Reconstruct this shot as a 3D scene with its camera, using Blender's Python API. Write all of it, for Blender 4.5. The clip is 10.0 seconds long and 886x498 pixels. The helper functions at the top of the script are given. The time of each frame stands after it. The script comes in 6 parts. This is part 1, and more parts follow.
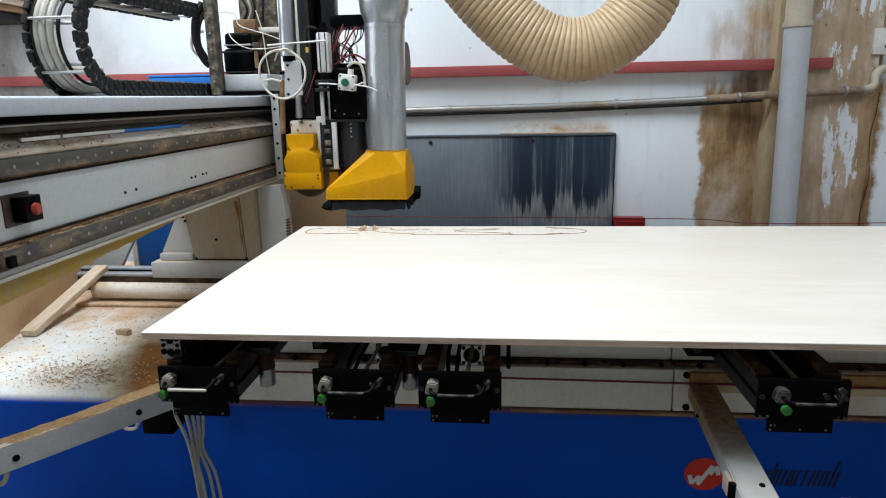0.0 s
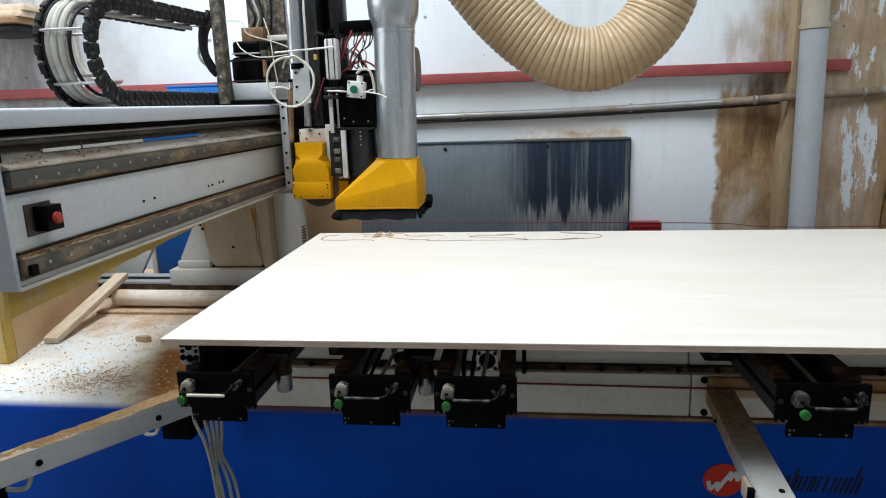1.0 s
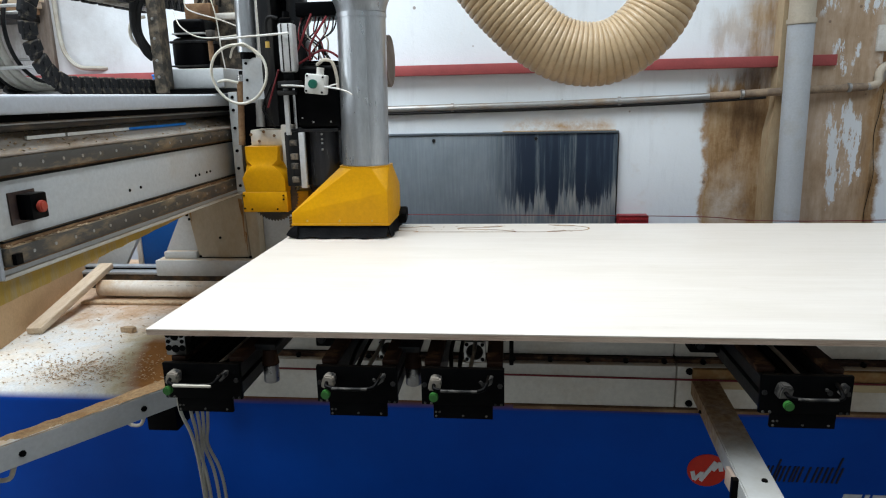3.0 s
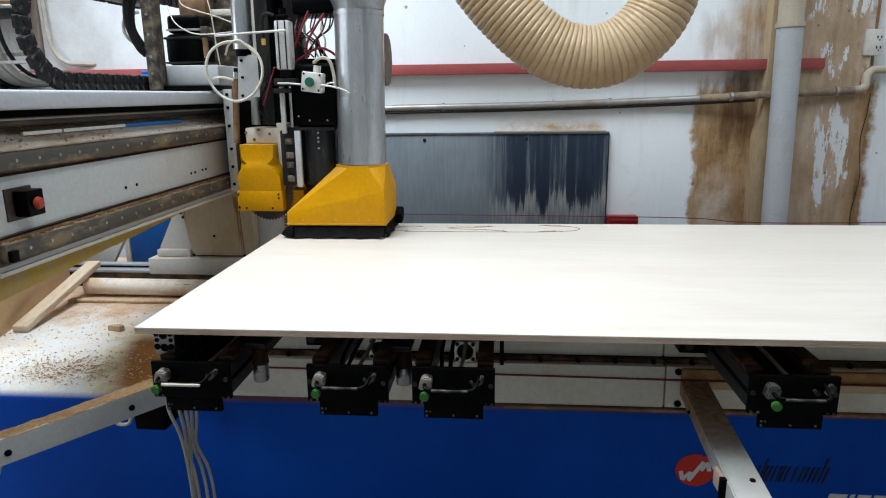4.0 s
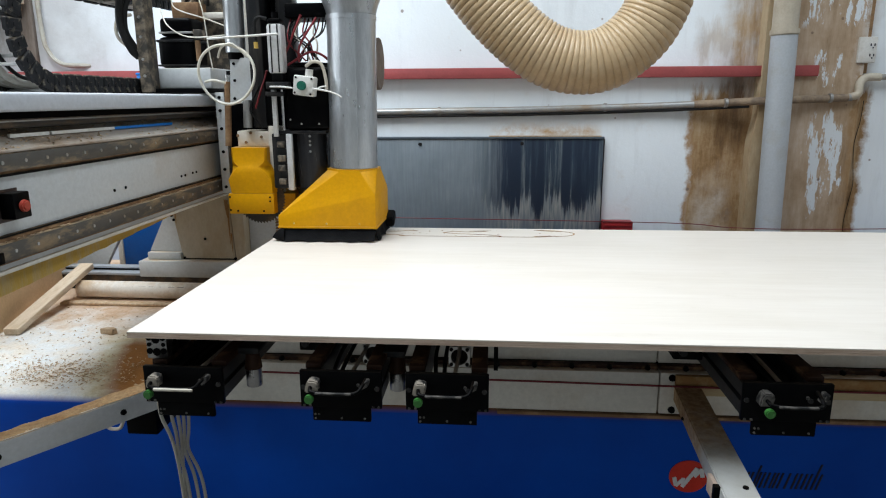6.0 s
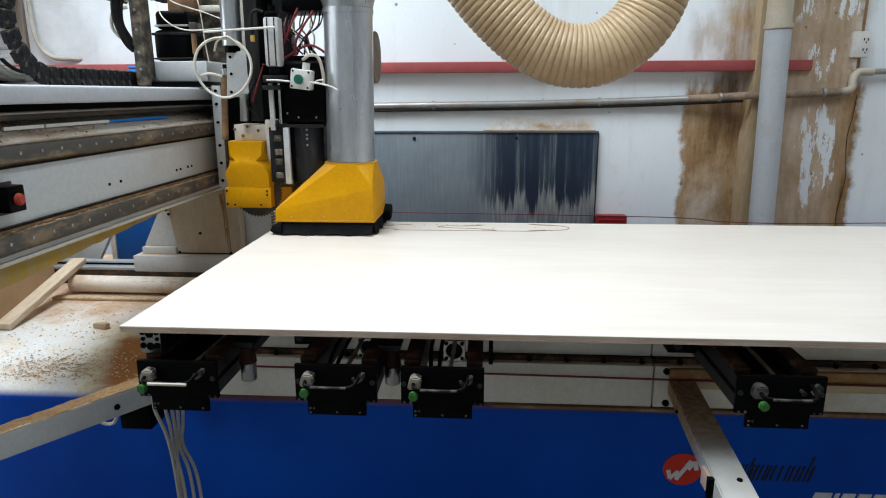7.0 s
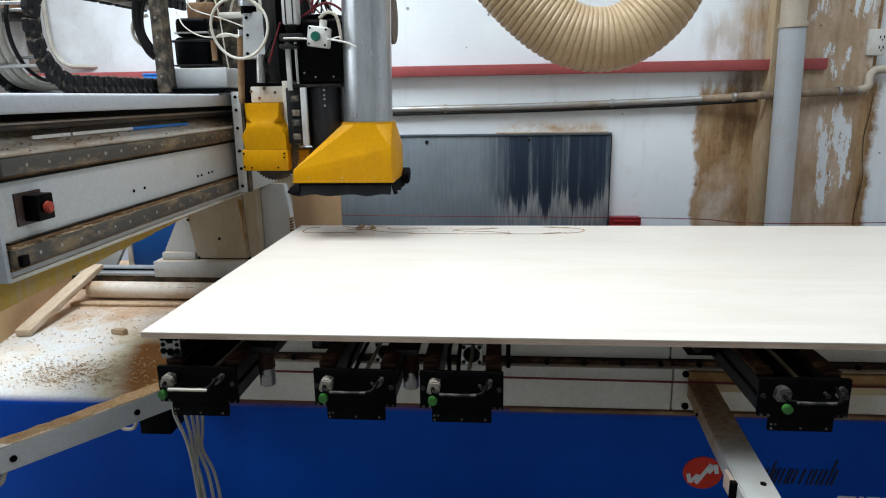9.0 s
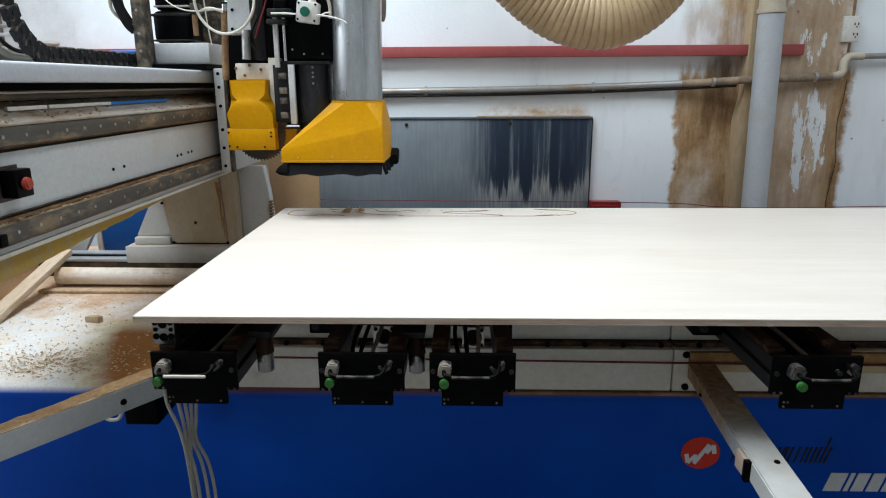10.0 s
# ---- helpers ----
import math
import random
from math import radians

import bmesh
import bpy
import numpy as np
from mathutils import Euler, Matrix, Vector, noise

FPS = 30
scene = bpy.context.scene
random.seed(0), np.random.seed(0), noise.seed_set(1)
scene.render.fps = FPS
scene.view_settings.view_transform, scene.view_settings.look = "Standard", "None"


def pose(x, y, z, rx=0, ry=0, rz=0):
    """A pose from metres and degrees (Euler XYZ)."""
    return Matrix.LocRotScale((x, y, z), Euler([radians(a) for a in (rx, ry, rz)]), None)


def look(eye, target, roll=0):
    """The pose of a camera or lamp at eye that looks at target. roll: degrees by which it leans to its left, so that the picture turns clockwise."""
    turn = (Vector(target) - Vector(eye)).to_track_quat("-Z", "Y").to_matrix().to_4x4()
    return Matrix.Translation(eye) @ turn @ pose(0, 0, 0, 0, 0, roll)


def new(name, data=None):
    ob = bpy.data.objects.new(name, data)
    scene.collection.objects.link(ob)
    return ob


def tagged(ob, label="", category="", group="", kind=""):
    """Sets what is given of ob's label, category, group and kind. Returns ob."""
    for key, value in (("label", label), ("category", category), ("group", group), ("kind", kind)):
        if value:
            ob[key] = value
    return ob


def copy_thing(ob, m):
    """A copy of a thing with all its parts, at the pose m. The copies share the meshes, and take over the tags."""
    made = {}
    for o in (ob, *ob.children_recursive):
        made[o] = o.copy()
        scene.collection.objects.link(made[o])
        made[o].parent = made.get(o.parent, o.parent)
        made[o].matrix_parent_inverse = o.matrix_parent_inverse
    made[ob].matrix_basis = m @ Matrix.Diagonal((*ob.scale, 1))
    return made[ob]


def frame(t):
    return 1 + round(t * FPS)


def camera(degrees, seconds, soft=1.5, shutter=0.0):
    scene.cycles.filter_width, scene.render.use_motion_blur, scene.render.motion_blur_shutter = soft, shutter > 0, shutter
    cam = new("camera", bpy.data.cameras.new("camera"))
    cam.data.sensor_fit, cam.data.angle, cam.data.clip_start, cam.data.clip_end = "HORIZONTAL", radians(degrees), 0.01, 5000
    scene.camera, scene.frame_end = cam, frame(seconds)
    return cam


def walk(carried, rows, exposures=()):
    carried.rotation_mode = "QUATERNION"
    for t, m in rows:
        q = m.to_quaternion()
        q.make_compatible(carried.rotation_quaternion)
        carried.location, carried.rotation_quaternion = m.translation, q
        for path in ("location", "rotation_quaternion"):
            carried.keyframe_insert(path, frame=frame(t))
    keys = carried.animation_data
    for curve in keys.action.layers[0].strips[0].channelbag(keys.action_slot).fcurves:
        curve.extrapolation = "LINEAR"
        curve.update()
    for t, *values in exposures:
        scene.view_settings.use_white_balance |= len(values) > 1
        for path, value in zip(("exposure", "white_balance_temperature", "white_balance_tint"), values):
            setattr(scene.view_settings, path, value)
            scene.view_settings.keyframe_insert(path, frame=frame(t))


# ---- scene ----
cam = camera(68.7, 10.0, soft=1.1)

PATH = [
    (0, (-0.268, 0.457, 1.472), (-0.457, 2.395, 1.015), -1.1),
    (0.5, (-0.266, 0.459, 1.471), (-0.496, 2.394, 1.019), -1.9),
    (1, (-0.265, 0.45, 1.472), (-0.502, 2.387, 1.035), -1.8),
    (1.5, (-0.271, 0.452, 1.472), (-0.482, 2.392, 1.035), -1.1),
    (2, (-0.271, 0.449, 1.472), (-0.484, 2.386, 1.021), -1.2),
    (2.5, (-0.266, 0.45, 1.469), (-0.478, 2.385, 1.01), -1.4),
    (4, (-0.27, 0.451, 1.468), (-0.438, 2.39, 1.006), -0.7),
    (4.5, (-0.273, 0.459, 1.472), (-0.441, 2.398, 1.012), -0.9),
    (5, (-0.272, 0.448, 1.473), (-0.44, 2.389, 1.022), -0.9),
    (6.5, (-0.269, 0.457, 1.471), (-0.414, 2.399, 1.017), 0.0),
    (7, (-0.272, 0.457, 1.469), (-0.406, 2.397, 1.001), -0.2),
    (7.5, (-0.277, 0.459, 1.472), (-0.39, 2.402, 1.015), 0.2),
    (8, (-0.278, 0.454, 1.475), (-0.397, 2.397, 1.016), -0.2),
    (8.5, (-0.276, 0.45, 1.475), (-0.41, 2.394, 1.021), -0.5),
    (9, (-0.288, 0.458, 1.471), (-0.455, 2.397, 1.012), -0.9),
    (9.5, (-0.283, 0.464, 1.47), (-0.47, 2.398, 0.998), -1.1),
    (10, (-0.389, 0.496, 1.44), (-0.446, 2.433, 0.945), -0.3),
]
walk(cam, [(t, look(e, g, r)) for t, e, g, r in PATH])

# ---- light ----
world = bpy.data.worlds.new("sky")
scene.world = world
world.use_nodes = True
wn = world.node_tree
sky = wn.nodes.new("ShaderNodeTexSky")
sky.sky_type, sky.sun_disc = "NISHITA", False
sky.sun_elevation, sky.sun_rotation = radians(48), radians(-110)
wn.links.new(sky.outputs[0], wn.nodes["Background"].inputs[0])
wn.nodes["Background"].inputs[1].default_value = 0.05
scene.view_settings.exposure = 0.0


def area(name, eye, target, sx, sy, power, colour):
    data = bpy.data.lights.new(name, "AREA")
    data.shape, data.size, data.size_y, data.energy, data.color = "RECTANGLE", sx, sy, power, colour
    ob = new(name, data)
    ob.matrix_world = look(eye, target)
    return ob


DAY = (0.875, 0.945, 1.0)
area("skylight_glow", (-2.0, 2.15, 4.65), (-2.0, 2.15, 0), 2.6, 2.8, 280, DAY)
area("skylight_glow", (1.9, 2.0, 4.65), (1.9, 2.0, 0), 2.0, 3.0, 76, DAY)
area("window_glow", (-5.9, 0.9, 2.6), (-1.5, 2.2, 0.8), 3.2, 2.0, 74, DAY)
# fill lamp added behind the camera to lighten the faces turned to it
area("front_fill", (0.8, -3.9, 1.9), (0.4, 3, 1.0), 3.4, 2.6, 5.5, DAY)

# ---- materials ----


def nodes_of(name):
    m = bpy.data.materials.new(name)
    m.use_nodes = True
    t = m.node_tree
    return m, t, t.nodes["Principled BSDF"]


def node(t, kind, **inputs):
    n = t.nodes.new(kind)
    for k, v in inputs.items():
        n.inputs[k.replace("_", " ")].default_value = v
    return n


def ramp(t, source, *stops):
    r = t.nodes.new("ShaderNodeValToRGB")
    e = r.color_ramp.elements
    while len(e) < len(stops):
        e.new(0.5)
    for el, (p, c) in zip(e, stops):
        el.position = p
        el.color = (*c, 1) if len(c) == 3 else c
    t.links.new(source, r.inputs[0])
    return r.outputs[0]


def mix(t, factor, a, b, blend="MIX"):
    n = t.nodes.new("ShaderNodeMix")
    n.data_type, n.blend_type = "RGBA", blend
    for socket, value in ((n.inputs[0], factor), (n.inputs[6], a), (n.inputs[7], b)):
        if isinstance(value, (int, float)):
            socket.default_value = value
        elif isinstance(value, tuple):
            socket.default_value = (*value, 1)
        else:
            t.links.new(value, socket)
    return n.outputs[2]


def mth(t, op, a, b=0.0, clamp=False):
    n = t.nodes.new("ShaderNodeMath")
    n.operation, n.use_clamp = op, clamp
    for socket, value in ((n.inputs[0], a), (n.inputs[1], b)):
        if isinstance(value, (int, float)):
            socket.default_value = value
        else:
            t.links.new(value, socket)
    return n.outputs[0]


def coords(t, stretch=(1, 1, 1)):
    c = t.nodes.new("ShaderNodeTexCoord")
    mp = t.nodes.new("ShaderNodeMapping")
    mp.inputs["Scale"].default_value = stretch
    t.links.new(c.outputs["Object"], mp.inputs[0])
    return mp.outputs[0]


def noise_tex(t, vec, scale, detail=4.0, rough=0.6):
    n = node(t, "ShaderNodeTexNoise", Scale=scale, Detail=detail, Roughness=rough)
    t.links.new(vec, n.inputs["Vector"])
    return n.outputs["Fac"]


def mat(name, col, worn=None, scale=6.0, rough=0.5, metal=0.0, bump=0.08, fine=90.0, stretch=(1, 1, 1),
        low=0.45, high=0.7, dust=0.0, vary=0.12, clear=0.0, spec=0.4):
    """Painted, plastic or metal surface: a base colour, worn or dirty patches, fine grain and, on upward faces, dust."""
    m, t, b = nodes_of(name)
    vec = coords(t, stretch)
    big, small = noise_tex(t, vec, scale, 6, 0.65), noise_tex(t, vec, fine, 3)
    worn = worn or tuple(c * 0.75 for c in col)
    c = ramp(t, big, (low, col), (high, worn))
    shade = ramp(t, small, (0.3, (1 - vary,) * 3), (0.7, (1, 1, 1)))
    c = mix(t, 1.0, c, shade, "MULTIPLY")
    if dust:
        g = t.nodes.new("ShaderNodeNewGeometry")
        sep = t.nodes.new("ShaderNodeSeparateXYZ")
        t.links.new(g.outputs["Normal"], sep.inputs[0])
        up = mth(t, "MULTIPLY", mth(t, "SUBTRACT", sep.outputs[2], 0.6), 2.5, True)
        grit = ramp(t, noise_tex(t, vec, 14, 6, 0.7), (0.38, (0, 0, 0)), (0.62, (1, 1, 1)))
        c = mix(t, mth(t, "MULTIPLY", mth(t, "MULTIPLY", up, grit), dust), c, (0.52, 0.36, 0.2))
    t.links.new(c, b.inputs["Base Color"])
    r = ramp(t, big, (0.3, (rough * 0.85,) * 3), (0.75, (min(1, rough * 1.25),) * 3))
    t.links.new(r, b.inputs["Roughness"])
    b.inputs["Metallic"].default_value = metal
    b.inputs["Coat Weight"].default_value = clear
    b.inputs["Specular IOR Level"].default_value = spec
    bp = node(t, "ShaderNodeBump", Strength=bump, Distance=0.004)
    t.links.new(small, bp.inputs["Height"])
    t.links.new(bp.outputs[0], b.inputs["Normal"])
    return m


def plaster_wall():
    """White painted plaster, brown water stains running down from the pillar, flaked patches and pocks."""
    m, t, b = nodes_of("stained plaster")
    vec = coords(t)
    sep = t.nodes.new("ShaderNodeSeparateXYZ")
    t.links.new(vec, sep.inputs[0])
    x, z = sep.outputs[0], sep.outputs[2]
    big, mid, fine = noise_tex(t, vec, 1.1, 5), noise_tex(t, vec, 5, 7, 0.7), noise_tex(t, vec, 60, 4)
    streak = noise_tex(t, coords(t, (8, 1, 1.3)), 1.0, 7, 0.7)
    c = ramp(t, big, (0.35, (0.80, 0.86, 0.90)), (0.7, (0.73, 0.78, 0.82)))
    wob = mth(t, "MULTIPLY", mth(t, "SUBTRACT", mid, 0.5), 0.16)
    rag = mth(t, "MULTIPLY", mth(t, "SUBTRACT", noise_tex(t, coords(t, (6, 1, 1.2)), 2.2, 8, 0.75), 0.5), 0.5)
    xs, zs = mth(t, "ADD", x, wob), mth(t, "ADD", z, rag)

    def between(v, a, b, soft):
        return mth(t, "MULTIPLY", mth(t, "MULTIPLY", mth(t, "SUBTRACT", v, a), soft, True), mth(t, "MULTIPLY", mth(t, "SUBTRACT", b, v), soft, True))

    # faint brownish clouds all over, grey runs on the white paint
    c = mix(t, ramp(t, mid, (0.60, (0, 0, 0)), (0.8, (0.35,) * 3)), c, (0.55, 0.44, 0.32))
    c = mix(t, ramp(t, streak, (0.55, (0, 0, 0)), (0.75, (0.35,) * 3)), c, (0.50, 0.53, 0.56))
    # the stain beside the pillar: paler and patchy above the red bar, brown below, darkest in the corner
    runs = ramp(t, mth(t, "ADD", mth(t, "MULTIPLY", streak, 0.65), mth(t, "MULTIPLY", mid, 0.35)), (0.36, (0.0,) * 3), (0.56, (1, 1, 1)))
    grit = mth(t, "ADD", mth(t, "MULTIPLY", mid, 0.5), mth(t, "MULTIPLY", noise_tex(t, coords(t, (16, 1, 2.2)), 1.0, 8, 0.75), 0.5))
    brown = ramp(t, grit, (0.36, (0.13, 0.070, 0.028)), (0.47, (0.28, 0.165, 0.070)), (0.57, (0.41, 0.285, 0.16)), (0.72, (0.56, 0.47, 0.37)))
    low = mth(t, "MULTIPLY", between(xs, 0.875, 1.9, 26.0), mth(t, "MULTIPLY", mth(t, "SUBTRACT", 1.56, zs), 9.0, True))
    high = mth(t, "MULTIPLY", between(xs, 1.00, 1.9, 7.0), mth(t, "ADD", mth(t, "MULTIPLY", runs, 0.75), 0.2))
    wash = mth(t, "MULTIPLY", between(xs, 0.86, 1.2, 16.0), mth(t, "MULTIPLY", between(zs, 1.64, 1.95, 8.0), 0.5))
    band = mth(t, "MAXIMUM", mth(t, "MAXIMUM", low, high), wash)
    c = mix(t, band, c, brown)
    deep = mth(t, "MULTIPLY", between(mth(t, "ADD", x, mth(t, "MULTIPLY", rag, 0.35)), 0.98, 1.30, 7.0), between(zs, 1.10, 1.70, 5.0))
    c = mix(t, mth(t, "MULTIPLY", deep, ramp(t, grit, (0.40, (0.95,) * 3), (0.60, (0.45,) * 3))), c, (0.085, 0.045, 0.018))
    # washed-out grey patch low in the stain
    pale = mth(t, "MULTIPLY", between(xs, 0.92, 1.17, 14.0), mth(t, "MULTIPLY", mth(t, "SUBTRACT", 1.10, zs), 5.0, True))
    c = mix(t, mth(t, "MULTIPLY", pale, ramp(t, noise_tex(t, vec, 7, 7, 0.7), (0.38, (0.15,) * 3), (0.62, (0.85,) * 3))), c, (0.58, 0.52, 0.45))
    # crusted orange rim where the stain ends
    rim = mth(t, "SUBTRACT", 1.0, mth(t, "ABSOLUTE", mth(t, "MULTIPLY", mth(t, "SUBTRACT", xs, 0.895), 34.0)), True)
    rim = mth(t, "MULTIPLY", rim, mth(t, "MULTIPLY", mth(t, "SUBTRACT", 1.5, z), 9.0, True))
    c = mix(t, mth(t, "MULTIPLY", rim, ramp(t, noise_tex(t, vec, 12, 6, 0.7), (0.40, (0, 0, 0)), (0.56, (0.9,) * 3))), c, (0.33, 0.18, 0.065))
    # the pillar: smoother tan, flaked to white low down, crust along its far edge
    post = mth(t, "MULTIPLY", mth(t, "SUBTRACT", x, 1.36), 60.0, True)
    post = mth(t, "MULTIPLY", post, mth(t, "MULTIPLY", mth(t, "SUBTRACT", 1.80, xs), 16.0, True))
    tan = ramp(t, mth(t, "ADD", mth(t, "MULTIPLY", grit, 0.6), mth(t, "MULTIPLY", streak, 0.4)), (0.36, (0.23, 0.145, 0.075)), (0.48, (0.41, 0.30, 0.20)), (0.58, (0.52, 0.41, 0.31)), (0.68, (0.63, 0.56, 0.49)))
    c = mix(t, post, c, tan)
    flake = noise_tex(t, coords(t, (6, 1, 1.5)), 1.9, 8, 0.72)
    zone = mth(t, "MAXIMUM", mth(t, "MULTIPLY", between(xs, 1.53, 1.76, 12.0), between(zs, 0.76, 1.34, 7.0)), mth(t, "MULTIPLY", between(xs, 1.52, 1.70, 12.0), between(z, 1.50, 1.80, 12.0)))
    zone = mth(t, "MAXIMUM", zone, mth(t, "MULTIPLY", between(xs, 1.40, 1.80, 12.0), mth(t, "MULTIPLY", mth(t, "SUBTRACT", z, 1.84), 6.0, True)))
    bare = ramp(t, mth(t, "ADD", flake, mth(t, "MULTIPLY", zone, 0.10)), (0.575, (0, 0, 0)), (0.590, (1, 1, 1)))
    c = mix(t, mth(t, "MULTIPLY", bare, mth(t, "MULTIPLY", zone, 6.0, True)), c, (0.68, 0.73, 0.77))
    crust = mth(t, "SUBTRACT", 1.0, mth(t, "ABSOLUTE", mth(t, "MULTIPLY", mth(t, "SUBTRACT", xs, 1.785), 30.0)), True)
    c = mix(t, mth(t, "MULTIPLY", crust, ramp(t, noise_tex(t, vec, 14, 6, 0.7), (0.44, (0, 0, 0)), (0.56, (0.9,) * 3))), c, (0.30, 0.18, 0.08))
    far = mth(t, "MULTIPLY", mth(t, "SUBTRACT", mth(t, "ADD", -2.98, mth(t, "MULTIPLY", mth(t, "SUBTRACT", big, 0.5), 0.3)), x), 3.0, True)
    c = mix(t, mth(t, "MULTIPLY", far, ramp(t, noise_tex(t, coords(t, (3, 1, 1.2)), 3.0, 8, 0.75), (0.42, (0, 0, 0)), (0.56, (0.9,) * 3))), c, (0.25, 0.185, 0.13))
    line = mth(t, "SUBTRACT", 1.0, mth(t, "MULTIPLY", mth(t, "ABSOLUTE", mth(t, "SUBTRACT", mth(t, "FRACT", mth(t, "MULTIPLY", mth(t, "ADD", z, mth(t, "MULTIPLY", mid, 0.03)), 5.0)), 0.5)), 22.0), True)
    c = mix(t, mth(t, "MULTIPLY", mth(t, "MULTIPLY", line, far), ramp(t, mid, (0.45, (0, 0, 0)), (0.6, (0.8,) * 3))), c, (0.14, 0.09, 0.06))
    # greyed towards the left behind the chain: smudges plus shade put into the colour
    grime_shade = mth(t, "MULTIPLY", mth(t, "SUBTRACT", -2.05, x), 1.3, True)
    c = mix(t, mth(t, "MULTIPLY", grime_shade, ramp(t, mth(t, "ADD", mth(t, "MULTIPLY", mid, 0.5), mth(t, "MULTIPLY", big, 0.5)), (0.35, (0.45,) * 3), (0.62, (0.9,) * 3))), c, (0.40, 0.395, 0.40))
    # tan deposit along the top of the dark panel
    near = mth(t, "SUBTRACT", 1.0, mth(t, "MULTIPLY", mth(t, "ABSOLUTE", mth(t, "SUBTRACT", z, 1.275)), 16.0), True)
    inx = mth(t, "MULTIPLY", mth(t, "MULTIPLY", mth(t, "SUBTRACT", x, -0.3), 9.0, True), mth(t, "MULTIPLY", mth(t, "SUBTRACT", 0.38, x), 12.0, True))
    dep = mth(t, "MULTIPLY", mth(t, "MULTIPLY", near, inx), ramp(t, mid, (0.4, (0, 0, 0)), (0.58, (1, 1, 1))))
    c = mix(t, dep, c, (0.5, 0.33, 0.17))
    # dark pocks
    v = node(t, "ShaderNodeTexVoronoi", Scale=5.5, Randomness=1.0)
    t.links.new(vec, v.inputs["Vector"])
    pock = ramp(t, v.outputs["Distance"], (0.045, (1, 1, 1)), (0.06, (0, 0, 0)))
    c = mix(t, mth(t, "MULTIPLY", pock, 0.75), c, (0.16, 0.11, 0.08))
    t.links.new(c, b.inputs["Base Color"])
    b.inputs["Roughness"].default_value = 0.8
    bp = node(t, "ShaderNodeBump", Strength=0.35, Distance=0.01)
    t.links.new(mth(t, "ADD", mid, mth(t, "MULTIPLY", fine, 0.25)), bp.inputs["Height"])
    t.links.new(bp.outputs[0], b.inputs["Normal"])
    return m


def drip_panel():
    """Blue-grey sheet steel with dark upright runs that end in pale ragged tips."""
    m, t, b = nodes_of("blue-grey steel with dark runs")
    vec = coords(t)
    sep = t.nodes.new("ShaderNodeSeparateXYZ")
    t.links.new(vec, sep.inputs[0])
    x, z = mth(t, "ADD", sep.outputs[0], -0.47), mth(t, "ADD", sep.outputs[2], 0.55)
    col = noise_tex(t, coords(t, (22, 1, 0.9)), 1.0, 6, 0.7)
    fine = noise_tex(t, coords(t, (70, 1, 5)), 1.0, 4)
    mid = noise_tex(t, vec, 4, 5)
    edge = mth(t, "MULTIPLY", mth(t, "SUBTRACT", mth(t, "ADD", x, mth(t, "MULTIPLY", col, 0.5)), -0.11), 7.0, True)
    base = ramp(t, fine, (0.3, (0.150, 0.185, 0.215)), (0.7, (0.205, 0.240, 0.265)))
    base = mix(t, ramp(t, mid, (0.4, (0, 0, 0)), (0.7, (0.6,) * 3)), base, (0.115, 0.145, 0.17))
    dark = ramp(t, col, (0.47, (0.006, 0.018, 0.042)), (0.56, (0.020, 0.040, 0.066)), (0.64, (0.11, 0.135, 0.155)))
    cut = mth(t, "ADD", 0.42, mth(t, "MULTIPLY", col, 0.80))
    over = mth(t, "MULTIPLY", mth(t, "SUBTRACT", z, cut), 40.0, True)
    c = mix(t, mth(t, "MULTIPLY", edge, over), base, dark)
    tip = mth(t, "SUBTRACT", 1.0, mth(t, "ABSOLUTE", mth(t, "MULTIPLY", mth(t, "SUBTRACT", z, mth(t, "SUBTRACT", cut, 0.06)), 8.0)), True)
    tip = mth(t, "MULTIPLY", mth(t, "MULTIPLY", tip, edge), ramp(t, fine, (0.40, (0, 0, 0)), (0.58, (1, 1, 1))))
    c = mix(t, mth(t, "MULTIPLY", tip, 0.9), c, (0.36, 0.36, 0.33))
    t.links.new(c, b.inputs["Base Color"])
    b.inputs["Roughness"].default_value = 0.5
    return m


def plywood():
    """Pale birch face: long faint grain, a few darker clouds."""
    m, t, b = nodes_of("birch plywood face")
    vec = coords(t)
    grain = noise_tex(t, coords(t, (1.6, 26, 1)), 1.0, 6, 0.65)
    fine = noise_tex(t, coords(t, (8, 160, 1)), 1.0, 3)
    cloud = noise_tex(t, coords(t, (1, 3, 1)), 1.6, 4)
    c = ramp(t, grain, (0.3, (0.665, 0.606, 0.538)), (0.7, (0.725, 0.675, 0.610)))
    c = mix(t, ramp(t, cloud, (0.45, (0, 0, 0)), (0.75, (0.6,) * 3)), c, (0.60, 0.545, 0.465))
    c = mix(t, 1.0, c, ramp(t, fine, (0.3, (0.96,) * 3), (0.7, (1, 1, 1))), "MULTIPLY")
    # faint smudges and a few small brown knots
    c = mix(t, ramp(t, noise_tex(t, coords(t, (2, 4, 1)), 2.6, 7, 0.72), (0.60, (0, 0, 0)), (0.72, (0.45,) * 3)), c, (0.55, 0.49, 0.42))
    v = node(t, "ShaderNodeTexVoronoi", Scale=2.3, Randomness=1.0)
    t.links.new(coords(t, (1, 1.6, 1)), v.inputs["Vector"])
    c = mix(t, ramp(t, v.outputs["Distance"], (0.012, (0.55,) * 3), (0.03, (0, 0, 0))), c, (0.40, 0.29, 0.19))
    t.links.new(c, b.inputs["Base Color"])
    b.inputs["Roughness"].default_value = 0.42
    bp = node(t, "ShaderNodeBump", Strength=0.05, Distance=0.002)
    t.links.new(fine, bp.inputs["Height"])
    t.links.new(bp.outputs[0], b.inputs["Normal"])
    return m


